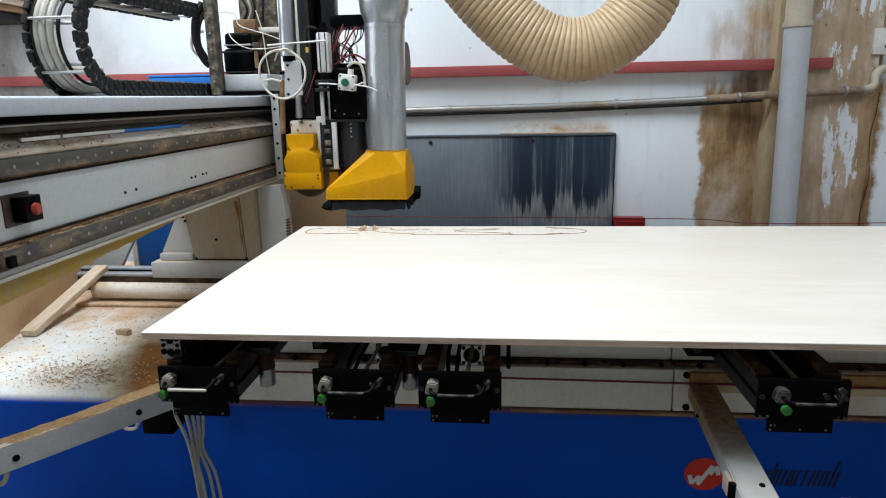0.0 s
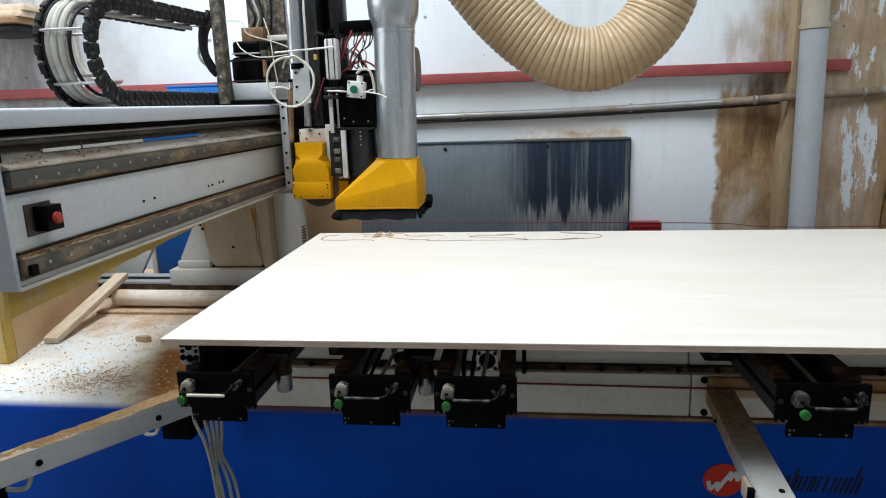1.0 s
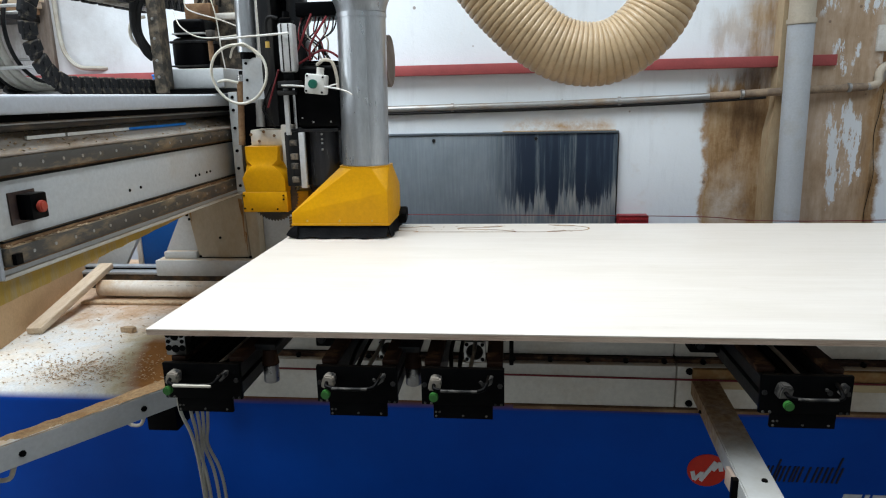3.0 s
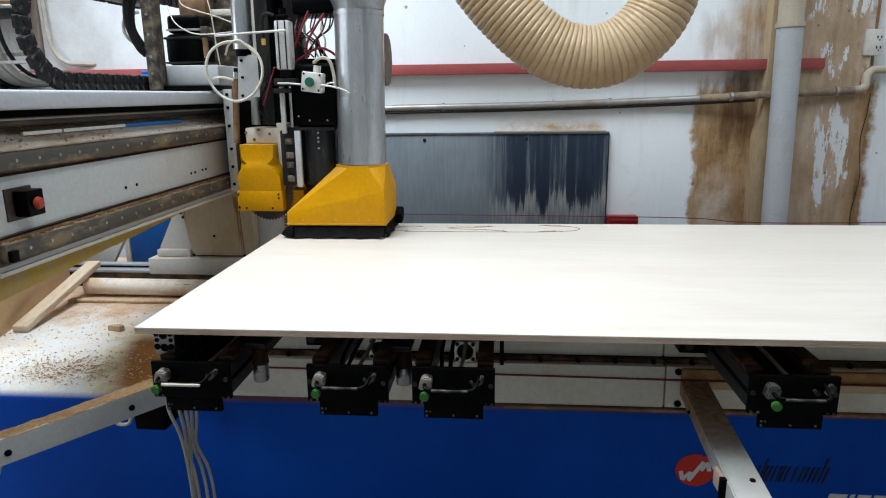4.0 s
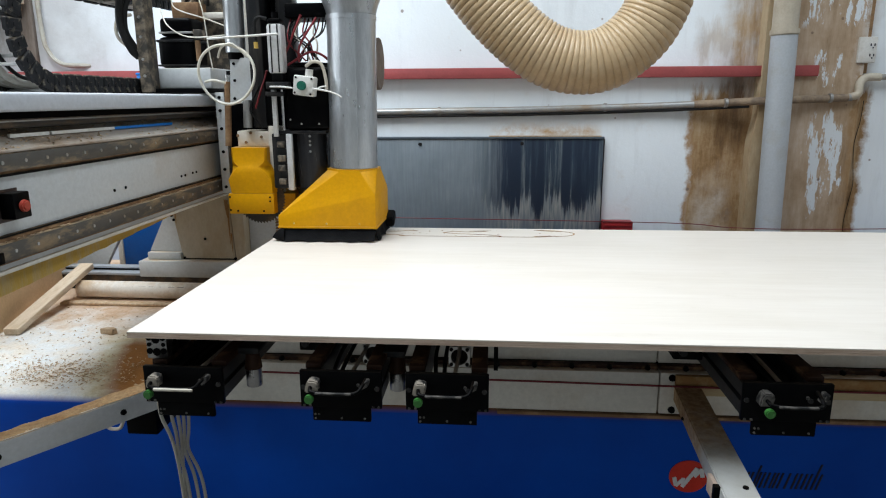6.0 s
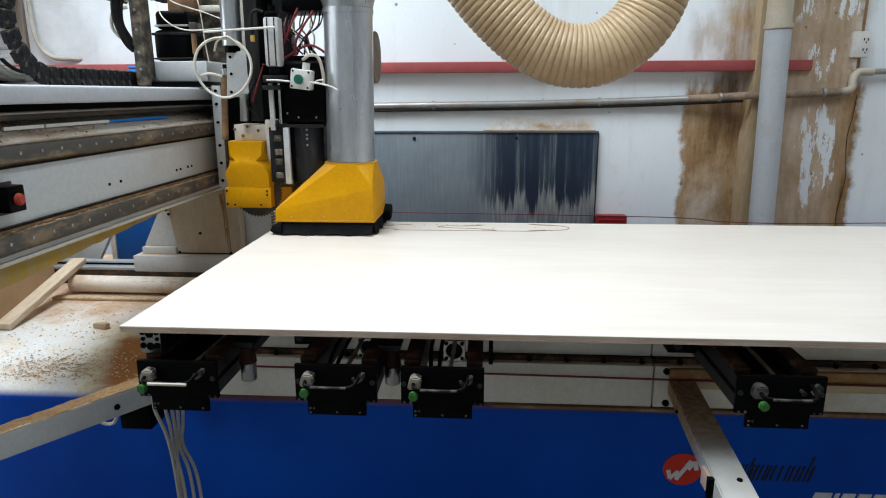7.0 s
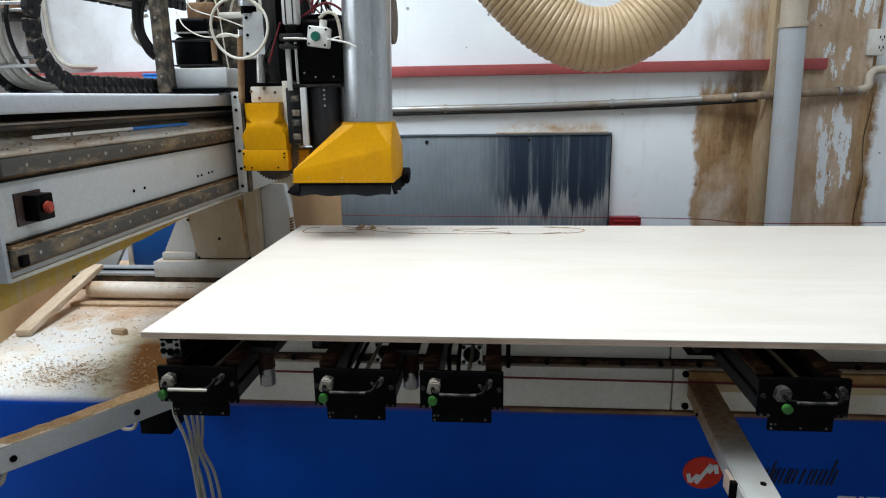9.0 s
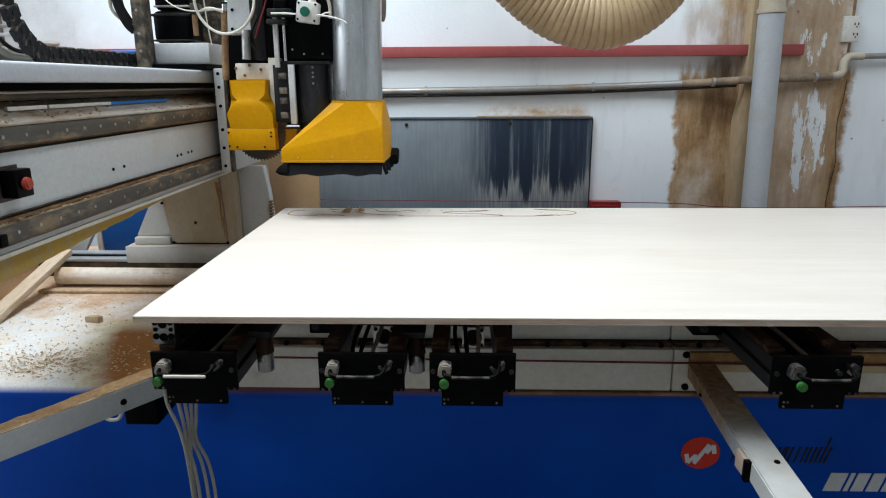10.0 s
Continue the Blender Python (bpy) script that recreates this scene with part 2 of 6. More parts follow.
def dusty_blue():
    """Blue enamel; its level top is bleached by pale sawdust, with glare mixed into that colour."""
    m, t, b = nodes_of("blue enamel, dust and glare on top")
    vec = coords(t)
    g = t.nodes.new("ShaderNodeNewGeometry")
    sep = t.nodes.new("ShaderNodeSeparateXYZ")
    t.links.new(g.outputs["Normal"], sep.inputs[0])
    big, fine, mid = noise_tex(t, vec, 2.2, 5), noise_tex(t, vec, 120, 4, 0.7), noise_tex(t, vec, 6, 6, 0.7)
    c = ramp(t, big, (0.35, (0.0, 0.052, 0.36)), (0.7, (0.0, 0.075, 0.47)))
    scuff = ramp(t, noise_tex(t, vec, 13, 7, 0.75), (0.68, (0, 0, 0)), (0.74, (0.35,) * 3))
    c = mix(t, scuff, c, (0.02, 0.05, 0.14))
    up = mth(t, "MULTIPLY", mth(t, "SUBTRACT", sep.outputs[2], 0.35), 2.2, True)
    # the palest tone holds the daylight glare on the tray as well as dust
    dust = ramp(t, mid, (0.38, (0.80, 0.82, 0.82)), (0.58, (0.80, 0.73, 0.63)), (0.78, (0.64, 0.47, 0.31)))
    ps = t.nodes.new("ShaderNodeSeparateXYZ")
    t.links.new(vec, ps.inputs[0])
    slant = mth(t, "ADD", mth(t, "ADD", ps.outputs[0], mth(t, "MULTIPLY", ps.outputs[1], 0.4)), mth(t, "MULTIPLY", mth(t, "SUBTRACT", mid, 0.5), 0.16))
    drift = mth(t, "MULTIPLY", mth(t, "ADD", slant, 1.67), 6.0, True)
    drift = mth(t, "MULTIPLY", drift, mth(t, "MULTIPLY", mth(t, "SUBTRACT", -0.06, ps.outputs[1]), 5.0, True))
    dust = mix(t, drift, dust, ramp(t, drift, (0.2, (0.62, 0.54, 0.33)), (0.5, (0.38, 0.29, 0.055)), (0.85, (0.27, 0.115, 0.03))))
    back = mth(t, "MULTIPLY", mth(t, "ADD", mth(t, "ADD", ps.outputs[1], 0.14), mth(t, "MULTIPLY", mth(t, "SUBTRACT", mid, 0.5), 0.6)), 3.0, True)
    dust = mix(t, mth(t, "MULTIPLY", back, 0.85), dust, ramp(t, mid, (0.4, (0.66, 0.45, 0.29)), (0.65, (0.50, 0.29, 0.15))))
    dust = mix(t, 1.0, dust, ramp(t, fine, (0.3, (0.8,) * 3), (0.65, (1, 1, 1))), "MULTIPLY")
    c = mix(t, up, c, dust)
    t.links.new(c, b.inputs["Base Color"])
    t.links.new(ramp(t, up, (0.0, (0.4,) * 3), (1.0, (0.75,) * 3)), b.inputs["Roughness"])
    b.inputs["Specular IOR Level"].default_value = 0.12
    bp = node(t, "ShaderNodeBump", Strength=0.12, Distance=0.004)
    t.links.new(mth(t, "MULTIPLY", fine, up), bp.inputs["Height"])
    t.links.new(bp.outputs[0], b.inputs["Normal"])
    return m


def rusting_bar():
    """Grey enamel that gives way to rust towards the bed."""
    m, t, b = nodes_of("grey enamel rusting at one end")
    vec = coords(t)
    sep = t.nodes.new("ShaderNodeSeparateXYZ")
    t.links.new(vec, sep.inputs[0])
    mid, fine = noise_tex(t, vec, 9, 7, 0.7), noise_tex(t, vec, 60, 3)
    end = mth(t, "MULTIPLY", mth(t, "ADD", mth(t, "SUBTRACT", sep.outputs[1], 0.20), mth(t, "MULTIPLY", mid, 0.42)), 4.0, True)
    c = mix(t, 1.0, (0.50, 0.51, 0.50), ramp(t, mid, (0.3, (1, 1, 1)), (0.75, (0.75, 0.7, 0.62))), "MULTIPLY")
    c = mix(t, end, c, ramp(t, fine, (0.35, (0.27, 0.145, 0.06)), (0.65, (0.46, 0.31, 0.165))))
    t.links.new(c, b.inputs["Base Color"])
    t.links.new(ramp(t, end, (0.0, (0.38,) * 3), (1.0, (0.85,) * 3)), b.inputs["Roughness"])
    return m


M_WALL, M_DRIP, M_PLY, M_BASE = plaster_wall(), drip_panel(), plywood(), dusty_blue()
M_PLAIN = mat("plain painted wall", (0.74, 0.75, 0.75), (0.62, 0.6, 0.56), 1.5, 0.85)
M_FLOOR = mat("dusty concrete", (0.21, 0.20, 0.18), (0.15, 0.138, 0.125), 2.5, 0.8, bump=0.3)
M_ROOF = mat("painted roof sheet", (0.6, 0.62, 0.63), (0.5, 0.5, 0.5), 2, 0.6)
M_PANEL = mat("blue-grey sheet edge", (0.10, 0.13, 0.155), (0.06, 0.075, 0.09), 6, 0.5)
M_EDGE = mat("birch ply edge", (0.62, 0.49, 0.39), (0.40, 0.28, 0.20), 5, 0.7, stretch=(1.0, 1, 6))
M_CUT = mat("scorched routed groove", (0.40, 0.25, 0.11), (0.15, 0.07, 0.025), 14, 0.9, low=0.42, high=0.62)
M_CREAM = mat("cream machine enamel", (0.70, 0.67, 0.60), (0.52, 0.42, 0.30), 4, 0.4, dust=0.9, low=0.5, high=0.85)
M_GREY = mat("light grey enamel", (0.55, 0.575, 0.585), (0.46, 0.42, 0.36), 3, 0.38, dust=0.6, low=0.52, high=0.9)
M_DUSTY = mat("grey enamel under brown dust", (0.50, 0.51, 0.51), (0.42, 0.38, 0.32), 3, 0.45, dust=1.0, low=0.52, high=0.9)
M_LEDGE = mat("sheet steel under sawdust", (0.37, 0.335, 0.29), (0.20, 0.125, 0.065), 9, 0.7, low=0.45, high=0.70, stretch=(1, 0.5, 1))
M_CAP = mat("pale grey cover sheet", (0.49, 0.52, 0.565), (0.42, 0.43, 0.44), 3, 0.4, dust=0.2, low=0.55, high=0.9)
M_RAIL = mat("dusty steel rail", (0.050, 0.044, 0.038), (0.20, 0.13, 0.07), 14, 0.45, 0.4, dust=0.9, low=0.46, high=0.72, stretch=(1, 0.5, 1.5))
M_TRACK = mat("dark oily rail", (0.035, 0.032, 0.030), (0.15, 0.10, 0.055), 11, 0.4, 0.3, dust=0.8, low=0.5, high=0.78, spec=0.3)
M_STEEL = mat("pale bluish steel", (0.48, 0.54, 0.60), (0.30, 0.32, 0.34), 9, 0.4, 0.35, dust=0.2, stretch=(0.4, 1, 2))
M_BAND = mat("grey rail steel under grime", (0.085, 0.080, 0.072), (0.27, 0.20, 0.125), 15, 0.5, 0.2, dust=0.8, low=0.5, high=0.66, stretch=(1, 0.5, 1.6))
M_BROWN = mat("sawdust-caked strip", (0.20, 0.11, 0.055), (0.40, 0.26, 0.14), 12, 0.85, bump=0.4)
M_RUSTY = mat("orange rust", (0.30, 0.15, 0.05), (0.42, 0.28, 0.13), 20, 0.9)
M_PACK = mat("yellowed wooden strip", (0.52, 0.41, 0.24), (0.40, 0.27, 0.13), 6, 0.7, stretch=(0.5, 1, 4))
M_RUST = mat("rusty brown bar", (0.035, 0.015, 0.008), (0.19, 0.105, 0.055), 16, 0.6, 0.1, spec=0.2, low=0.50, high=0.66)
M_YEL = mat("yellow enamel", (0.66, 0.315, 0.0), (0.54, 0.25, 0.006), 5, 0.42, low=0.5, high=0.85, dust=0.75, spec=0.2)
M_YOLD = mat("worn yellow paint", (0.55, 0.36, 0.07), (0.50, 0.40, 0.24), 9, 0.7, stretch=(1, 3, 0.6), bump=0.25)
M_BLACK = mat("black enamel", (0.0012, 0.0013, 0.0018), (0.004, 0.004, 0.004), 9, 0.4, dust=0.015, spec=0.05)
# near-black, so the shade of recesses and gaps sits in the colour
M_DARK = mat("dark recess shade", (0.008, 0.0075, 0.007), (0.02, 0.016, 0.012), 6, 0.8, dust=0.25, spec=0.1)
M_RUBBER = mat("black brush rubber", (0.0025, 0.0027, 0.0034), (0.006, 0.006, 0.007), 20, 0.7, bump=0.4, spec=0.08)
M_GALV = mat("galvanised sheet", (0.56, 0.585, 0.61), (0.44, 0.465, 0.49), 11, 0.3, 0.85, bump=0.03, stretch=(3, 3, 0.6))
M_ALU = mat("aluminium profile", (0.52, 0.52, 0.51), (0.4, 0.38, 0.35), 8, 0.35, 0.8)
M_PALE = mat("pale satin aluminium", (0.66, 0.67, 0.67), (0.55, 0.53, 0.50), 8, 0.38, 0.25)
M_CHROME = mat("polished steel", (0.66, 0.66, 0.66), (0.5, 0.48, 0.46), 8, 0.18, 1.0, bump=0.01)
M_PIN = mat("turned steel", (0.36, 0.36, 0.36), (0.26, 0.25, 0.24), 8, 0.28, 1.0, bump=0.02)
M_GUN = mat("dark blued steel", (0.013, 0.014, 0.016), (0.04, 0.037, 0.034), 8, 0.4, 0.3, spec=0.3, stretch=(5, 5, 0.7))
M_RED = mat("red enamel bar", (0.36, 0.075, 0.075), (0.27, 0.06, 0.06), 4, 0.6)
M_REDBOX = mat("red steel box", (0.32, 0.012, 0.016), (0.22, 0.012, 0.015), 6, 0.4)
M_PVC = mat("grey pvc pipe", (0.47, 0.51, 0.55), (0.42, 0.42, 0.40), 3, 0.4, low=0.55)
M_PVCO = mat("yellowed pvc collar", (0.52, 0.47, 0.38), (0.42, 0.35, 0.26), 5, 0.5)
M_WPIPE = mat("dusty white pvc", (0.80, 0.75, 0.68), (0.62, 0.47, 0.32), 7, 0.5, dust=0.45)
M_ZINC = mat("grey conduit", (0.36, 0.37, 0.37), (0.30, 0.25, 0.19), 6, 0.4, 0.6, dust=0.4)
M_BEIGE = mat("beige wall render", (0.50, 0.40, 0.26), (0.34, 0.22, 0.11), 3.5, 0.8, bump=0.2, stretch=(1.5, 1, 0.5))
M_MDF = mat("brown fibreboard", (0.66, 0.45, 0.255), (0.57, 0.38, 0.205), 3, 0.8)
M_WOOD = mat("raw pine", (0.74, 0.61, 0.46), (0.58, 0.44, 0.29), 5, 0.7, stretch=(8, 1, 8), dust=0.1)
M_OLDWOOD = mat("old brown timber", (0.36, 0.22, 0.11), (0.22, 0.13, 0.07), 5, 0.7, stretch=(1, 1, 6))
M_CAKED = mat("conduit under brown dust", (0.33, 0.25, 0.17), (0.20, 0.15, 0.11), 10, 0.8, low=0.42, high=0.6)
M_DULL = mat("dull grey-brown timber", (0.20, 0.165, 0.14), (0.12, 0.09, 0.07), 5, 0.8, stretch=(6, 1, 1))
# cream enamel with yellow stains, darkened because the leg stands in shade
M_LEG = mat("yellowed cream enamel in shade", (0.47, 0.42, 0.335), (0.36, 0.27, 0.15), 3.5, 0.5, dust=0.8, low=0.42, high=0.75, stretch=(1, 1, 0.5))
M_PLATE = mat("maroon switch plate", (0.045, 0.028, 0.028), (0.10, 0.06, 0.04), 14, 0.5)
M_CHIP = mat("sawdust", (0.62, 0.46, 0.30), (0.46, 0.30, 0.17), 30, 0.95, bump=0.8, vary=0.3)
M_POST = mat("black paint worn to pale metal", (0.34, 0.30, 0.25), (0.03, 0.03, 0.03), 20, 0.45, low=0.50, high=0.60)
M_WORN = mat("black paint worn to grey", (0.12, 0.112, 0.10), (0.01, 0.01, 0.01), 24, 0.5, low=0.42, high=0.56)
M_GREEN = mat("green plastic", (0.035, 0.17, 0.03), (0.03, 0.12, 0.025), 9, 0.4)
M_TEAL = mat("green push button", (0.01, 0.13, 0.085), (0.01, 0.1, 0.07), 9, 0.3)
M_REDBTN = mat("red push button", (0.38, 0.045, 0.025), (0.25, 0.03, 0.02), 9, 0.4)
M_WHITE = mat("white plastic", (0.70, 0.70, 0.67), (0.55, 0.52, 0.45), 8, 0.45)
M_SKY = mat("bright blue plastic", (0.006, 0.17, 0.56), (0.006, 0.13, 0.45), 6, 0.45)
M_BLUE = mat("blue cabinet enamel", (0.004, 0.09, 0.36), (0.004, 0.07, 0.3), 4, 0.4)
M_CABLE = mat("off-white cable", (0.56, 0.52, 0.44), (0.45, 0.38, 0.28), 12, 0.55)
M_TUBE = mat("translucent air hose", (0.68, 0.66, 0.58), (0.58, 0.53, 0.42), 10, 0.3)
M_WIRE = mat("black wire", (0.006, 0.006, 0.006), (0.012, 0.012, 0.012), 10, 0.5, spec=0.2)
M_RWIRE = mat("red wire", (0.18, 0.015, 0.02), (0.12, 0.012, 0.015), 10, 0.5)
M_SHEATH = mat("greyed cable sheath", (0.40, 0.385, 0.335), (0.30, 0.27, 0.22), 10, 0.5)
M_CHAIN = mat("dusty black chain plastic", (0.0055, 0.006, 0.0075), (0.12, 0.105, 0.08), 38, 0.6, dust=0.35, low=0.56, high=0.66, spec=0.25)
M_MOTTLE = mat("dusty mottled steel", (0.05, 0.045, 0.038), (0.26, 0.21, 0.15), 26, 0.7, low=0.45, high=0.65)
M_SPIN = mat("glossy dark spindle steel", (0.025, 0.026, 0.03), (0.05, 0.05, 0.052), 8, 0.24, 0.4, stretch=(5, 5, 0.7), spec=0.5)
M_LOGO = mat("red sticker", (0.66, 0.03, 0.012), (0.56, 0.025, 0.012), 5, 0.4)
M_LOGOW = mat("white sticker", (0.72, 0.72, 0.72), (0.6, 0.6, 0.6), 5, 0.4)
M_INK = mat("dark lettering", (0.012, 0.012, 0.03), (0.01, 0.01, 0.02), 5, 0.45)


def hose_material():
    m, t, b = nodes_of("ribbed beige hose")
    vec = coords(t)
    c = ramp(t, noise_tex(t, vec, 5, 5), (0.35, (0.53, 0.395, 0.24)), (0.7, (0.44, 0.31, 0.17)))
    c = mix(t, 1.0, c, ramp(t, noise_tex(t, vec, 50, 3), (0.3, (0.85,) * 3), (0.7, (1, 1, 1))), "MULTIPLY")
    t.links.new(c, b.inputs["Base Color"])
    b.inputs["Roughness"].default_value = 0.34
    return m


M_HOSE = hose_material()

# ---- building blocks ----


def thing(name, loc, label, category, group="", kind=""):
    ob = new(name)
    ob.empty_display_size = 0.1
    ob.location = loc
    return tagged(ob, label, category, group, kind)


def base_of(ob):
    p = Vector((0, 0, 0))
    while ob:
        p += ob.location
        ob = ob.parent
    return p


def finish(bm, name, material, smooth=True):
    bmesh.ops.recalc_face_normals(bm, faces=bm.faces)
    me = bpy.data.meshes.new(name)
    for f in bm.faces:
        f.smooth = smooth
    bm.to_mesh(me)
    bm.free()
    if smooth:
        me.set_sharp_from_angle(angle=radians(35))
    me.materials.append(material)
    return me


def part(name, bm, material, parent, label="", smooth=True):
    """One mesh under a thing or a part; its vertices are given in world places."""
    bmesh.ops.translate(bm, verts=bm.verts, vec=-base_of(parent))
    ob = new(name, finish(bm, name, material, smooth))
    ob.parent = parent
    return tagged(ob, label)


def solid(name, bm, material, label, category="", group="", kind="", smooth=True):
    """A thing that is one mesh; its origin is put at the middle of its underside."""
    lo = Vector([min(v.co[i] for v in bm.verts) for i in range(3)])
    hi = Vector([max(v.co[i] for v in bm.verts) for i in range(3)])
    o = Vector(((lo.x + hi.x) / 2, (lo.y + hi.y) / 2, lo.z))
    bmesh.ops.translate(bm, verts=bm.verts, vec=-o)
    ob = new(name, finish(bm, name, material, smooth))
    ob.location = o
    return tagged(ob, label, category, group, kind)


def fixed(name, bm, material, label, category, smooth=False):
    """A piece of the setting, its mesh in world places."""
    ob = new(name, finish(bm, name, material, smooth))
    return tagged(ob, label, category, kind="structure")


def box(x0, x1, y0, y1, z0, z1, bevel=0.0, bm=None, seg=2):
    bm = bm or bmesh.new()
    r = bmesh.ops.create_cube(bm, size=1)
    bmesh.ops.scale(bm, vec=(x1 - x0, y1 - y0, z1 - z0), verts=r["verts"])
    bmesh.ops.translate(bm, vec=((x0 + x1) / 2, (y0 + y1) / 2, (z0 + z1) / 2), verts=r["verts"])
    if bevel:
        edges = list({e for v in r["verts"] for e in v.link_edges})
        bmesh.ops.bevel(bm, geom=edges, offset=bevel, segments=seg, affect="EDGES", profile=0.5)
    return bm


def cyl(p, q, r, r2=None, seg=20, bm=None, bevel=0.0):
    bm = bm or bmesh.new()
    p, q = Vector(p), Vector(q)
    m = Matrix.Translation((p + q) / 2) @ (q - p).to_track_quat("Z", "Y").to_matrix().to_4x4()
    c = bmesh.ops.create_cone(bm, cap_ends=True, segments=seg, radius1=r, radius2=r if r2 is None else r2, depth=(q - p).length, matrix=m)
    if bevel:
        rims = [e for e in {e for v in c["verts"] for e in v.link_edges} if any(len(f.verts) > 4 for f in e.link_faces)]
        bmesh.ops.bevel(bm, geom=rims, offset=bevel, segments=2, affect="EDGES")
    return bm


def curve_points(pts, n):
    """A smooth line through the points (Catmull-Rom)."""
    p = [Vector(a) for a in pts]
    p = [2 * p[0] - p[1]] + p + [2 * p[-1] - p[-2]]
    out = []
    for i in range(1, len(p) - 2):
        for k in range(n):
            s = k / n
            a, b, c, d = p[i - 1], p[i], p[i + 1], p[i + 2]
            out.append(0.5 * (2 * b + (c - a) * s + (2 * a - 5 * b + 4 * c - d) * s * s + (3 * b - a - 3 * c + d) * s ** 3))
    return out + [p[-2]]


def sweep(pts, r, seg=8, bm=None, closed=False):
    """A round tube along the points; r is a number or a function of the index."""
    bm = bm or bmesh.new()
    pts = [Vector(p) for p in pts]
    n = len(pts)
    rings = []
    side = None
    for i in range(n):
        a, b = (pts[i - 1], pts[(i + 1) % n]) if closed else (pts[max(i - 1, 0)], pts[min(i + 1, n - 1)])
        d = (b - a).normalized()
        if side is None:
            side = d.orthogonal().normalized()
        side = (side - d * side.dot(d)).normalized()
        up = d.cross(side)
        rad = r(i) if callable(r) else r
        rings.append([bm.verts.new(pts[i] + rad * (math.cos(k * math.tau / seg) * side + math.sin(k * math.tau / seg) * up)) for k in range(seg)])
    for i in range(n if closed else n - 1):
        a, b = rings[i], rings[(i + 1) % n]
        for k in range(seg):
            bm.faces.new((a[k], a[(k + 1) % seg], b[(k + 1) % seg], b[k]))
    if not closed:
        bm.faces.new(rings[0][::-1])
        bm.faces.new(rings[-1])
    return bm


def prism(poly, axis, a, b, bevel=0.0, bm=None):
    """A flat outline (two coordinates a point, in the order of the other two axes) carried from a to b along the axis."""
    bm = bm or bmesh.new()

    def at(p, w):
        return {"x": (w, *p), "y": (p[0], w, p[1]), "z": (*p, w)}[axis]

    lo, hi = [bm.verts.new(at(p, a)) for p in poly], [bm.verts.new(at(p, b)) for p in poly]
    faces = [bm.faces.new(lo[::-1]), bm.faces.new(hi)]
    n = len(poly)
    for i in range(n):
        faces.append(bm.faces.new((lo[i], lo[(i + 1) % n], hi[(i + 1) % n], hi[i])))
    if bevel:
        bmesh.ops.bevel(bm, geom=list({e for f in faces for e in f.edges}), offset=bevel, segments=2, affect="EDGES")
    return bm


def loft(rings, bm=None, caps=True):
    bm = bm or bmesh.new()
    vs = [[bm.verts.new(p) for p in ring] for ring in rings]
    n = len(rings[0])
    for a, b in zip(vs, vs[1:]):
        for k in range(n):
            bm.faces.new((a[k], a[(k + 1) % n], b[(k + 1) % n], b[k]))
    if caps:
        bm.faces.new(vs[0][::-1])
        bm.faces.new(vs[-1])
    return bm


def bolts(parent, places, way, r=0.006, h=0.004, material=None, name="bolt"):
    w = Vector(way)
    for p in places:
        p = Vector(p)
        part(name, cyl(p - w * 0.002, p + w * h, r, r * 0.85, 8), material or M_CHROME, parent)


# ---- the hall ----
WY = 4.46


def holed(x0, x1, y0, y1, z, thick, holes):
    """A level slab with rectangular holes, cut into strips."""
    bm = bmesh.new()
    xs = sorted({x0, x1, *[h[0] for h in holes], *[h[1] for h in holes]})
    ys = sorted({y0, y1, *[h[2] for h in holes], *[h[3] for h in holes]})
    for a, b in zip(xs, xs[1:]):
        for c, d in zip(ys, ys[1:]):
            if not any(h[0] <= a and b <= h[1] and h[2] <= c and d <= h[3] for h in holes):
                box(a, b, c, d, z, z + thick, bm=bm)
    return bm


fixed("floor", box(-6.2, 5.2, -4.2, 4.7, -0.1, 0), M_FLOOR, "dusty grey concrete workshop floor", "floor")
fixed("wall_north", box(-6.2, 5.2, WY, WY + 0.2, 0, 4.8), M_WALL, "white plaster workshop wall with brown water stains", "wall")
fixed("wall_east", box(5.0, 5.2, -4.0, WY, 0, 4.8), M_PLAIN, "plain white painted workshop wall", "wall")


def upright_holed(axis, at, thick, u0, u1, z0, z1, hole):
    bm = bmesh.new()
    for a, b, c, d in ((u0, hole[0], z0, z1), (hole[1], u1, z0, z1), (hole[0], hole[1], z0, hole[2]), (hole[0], hole[1], hole[3], z1)):
        if axis == "x":
            box(at, at + thick, a, b, c, d, bm=bm)
        else:
            box(a, b, at, at + thick, c, d, bm=bm)
    return bm


fixed("wall_west", upright_holed("x", -6.2, 0.2, -4.0, WY, 0, 4.8, (-0.7, 2.5, 1.6, 3.6)), M_PLAIN, "white painted workshop wall with a wide window opening", "wall")
# south wall is out of view; its gateway is assumed, for the front fill
fixed("wall_south", upright_holed("y", -4.2, 0.2, -6.2, 5.2, 0, 4.8, (-1.0, 2.6, 0.0, 3.4)), M_PLAIN, "unseen white painted workshop wall with an assumed gateway", "wall")
fixed("ceiling", holed(-6.2, 5.2, -4.2, 4.7, 4.8, 0.1, [(-3.3, -0.7, 0.75, 3.55), (0.9, 2.9, 0.5, 3.5)]), M_ROOF, "pale roof sheet with skylight openings", "ceiling")

# pillar with a tapered haunch, proud of the wall
pl = fixed("pillar", prism([(1.36, WY - 0.05), (1.80, WY - 0.05), (1.80, WY), (1.36, WY)], "z", 0, 4.8), M_WALL, "stained plaster pillar with flaking white patches", "pillar")
hb = prism([(1.215, 0.0), (1.345, 0.0), (1.345, 1.20), (1.30, 1.42), (1.285, 4.8), (1.225, 4.8), (1.235, 1.5), (1.235, 1.36), (1.21, 1.22)], "y", WY - 0.09, WY + 0.01, 0.006)
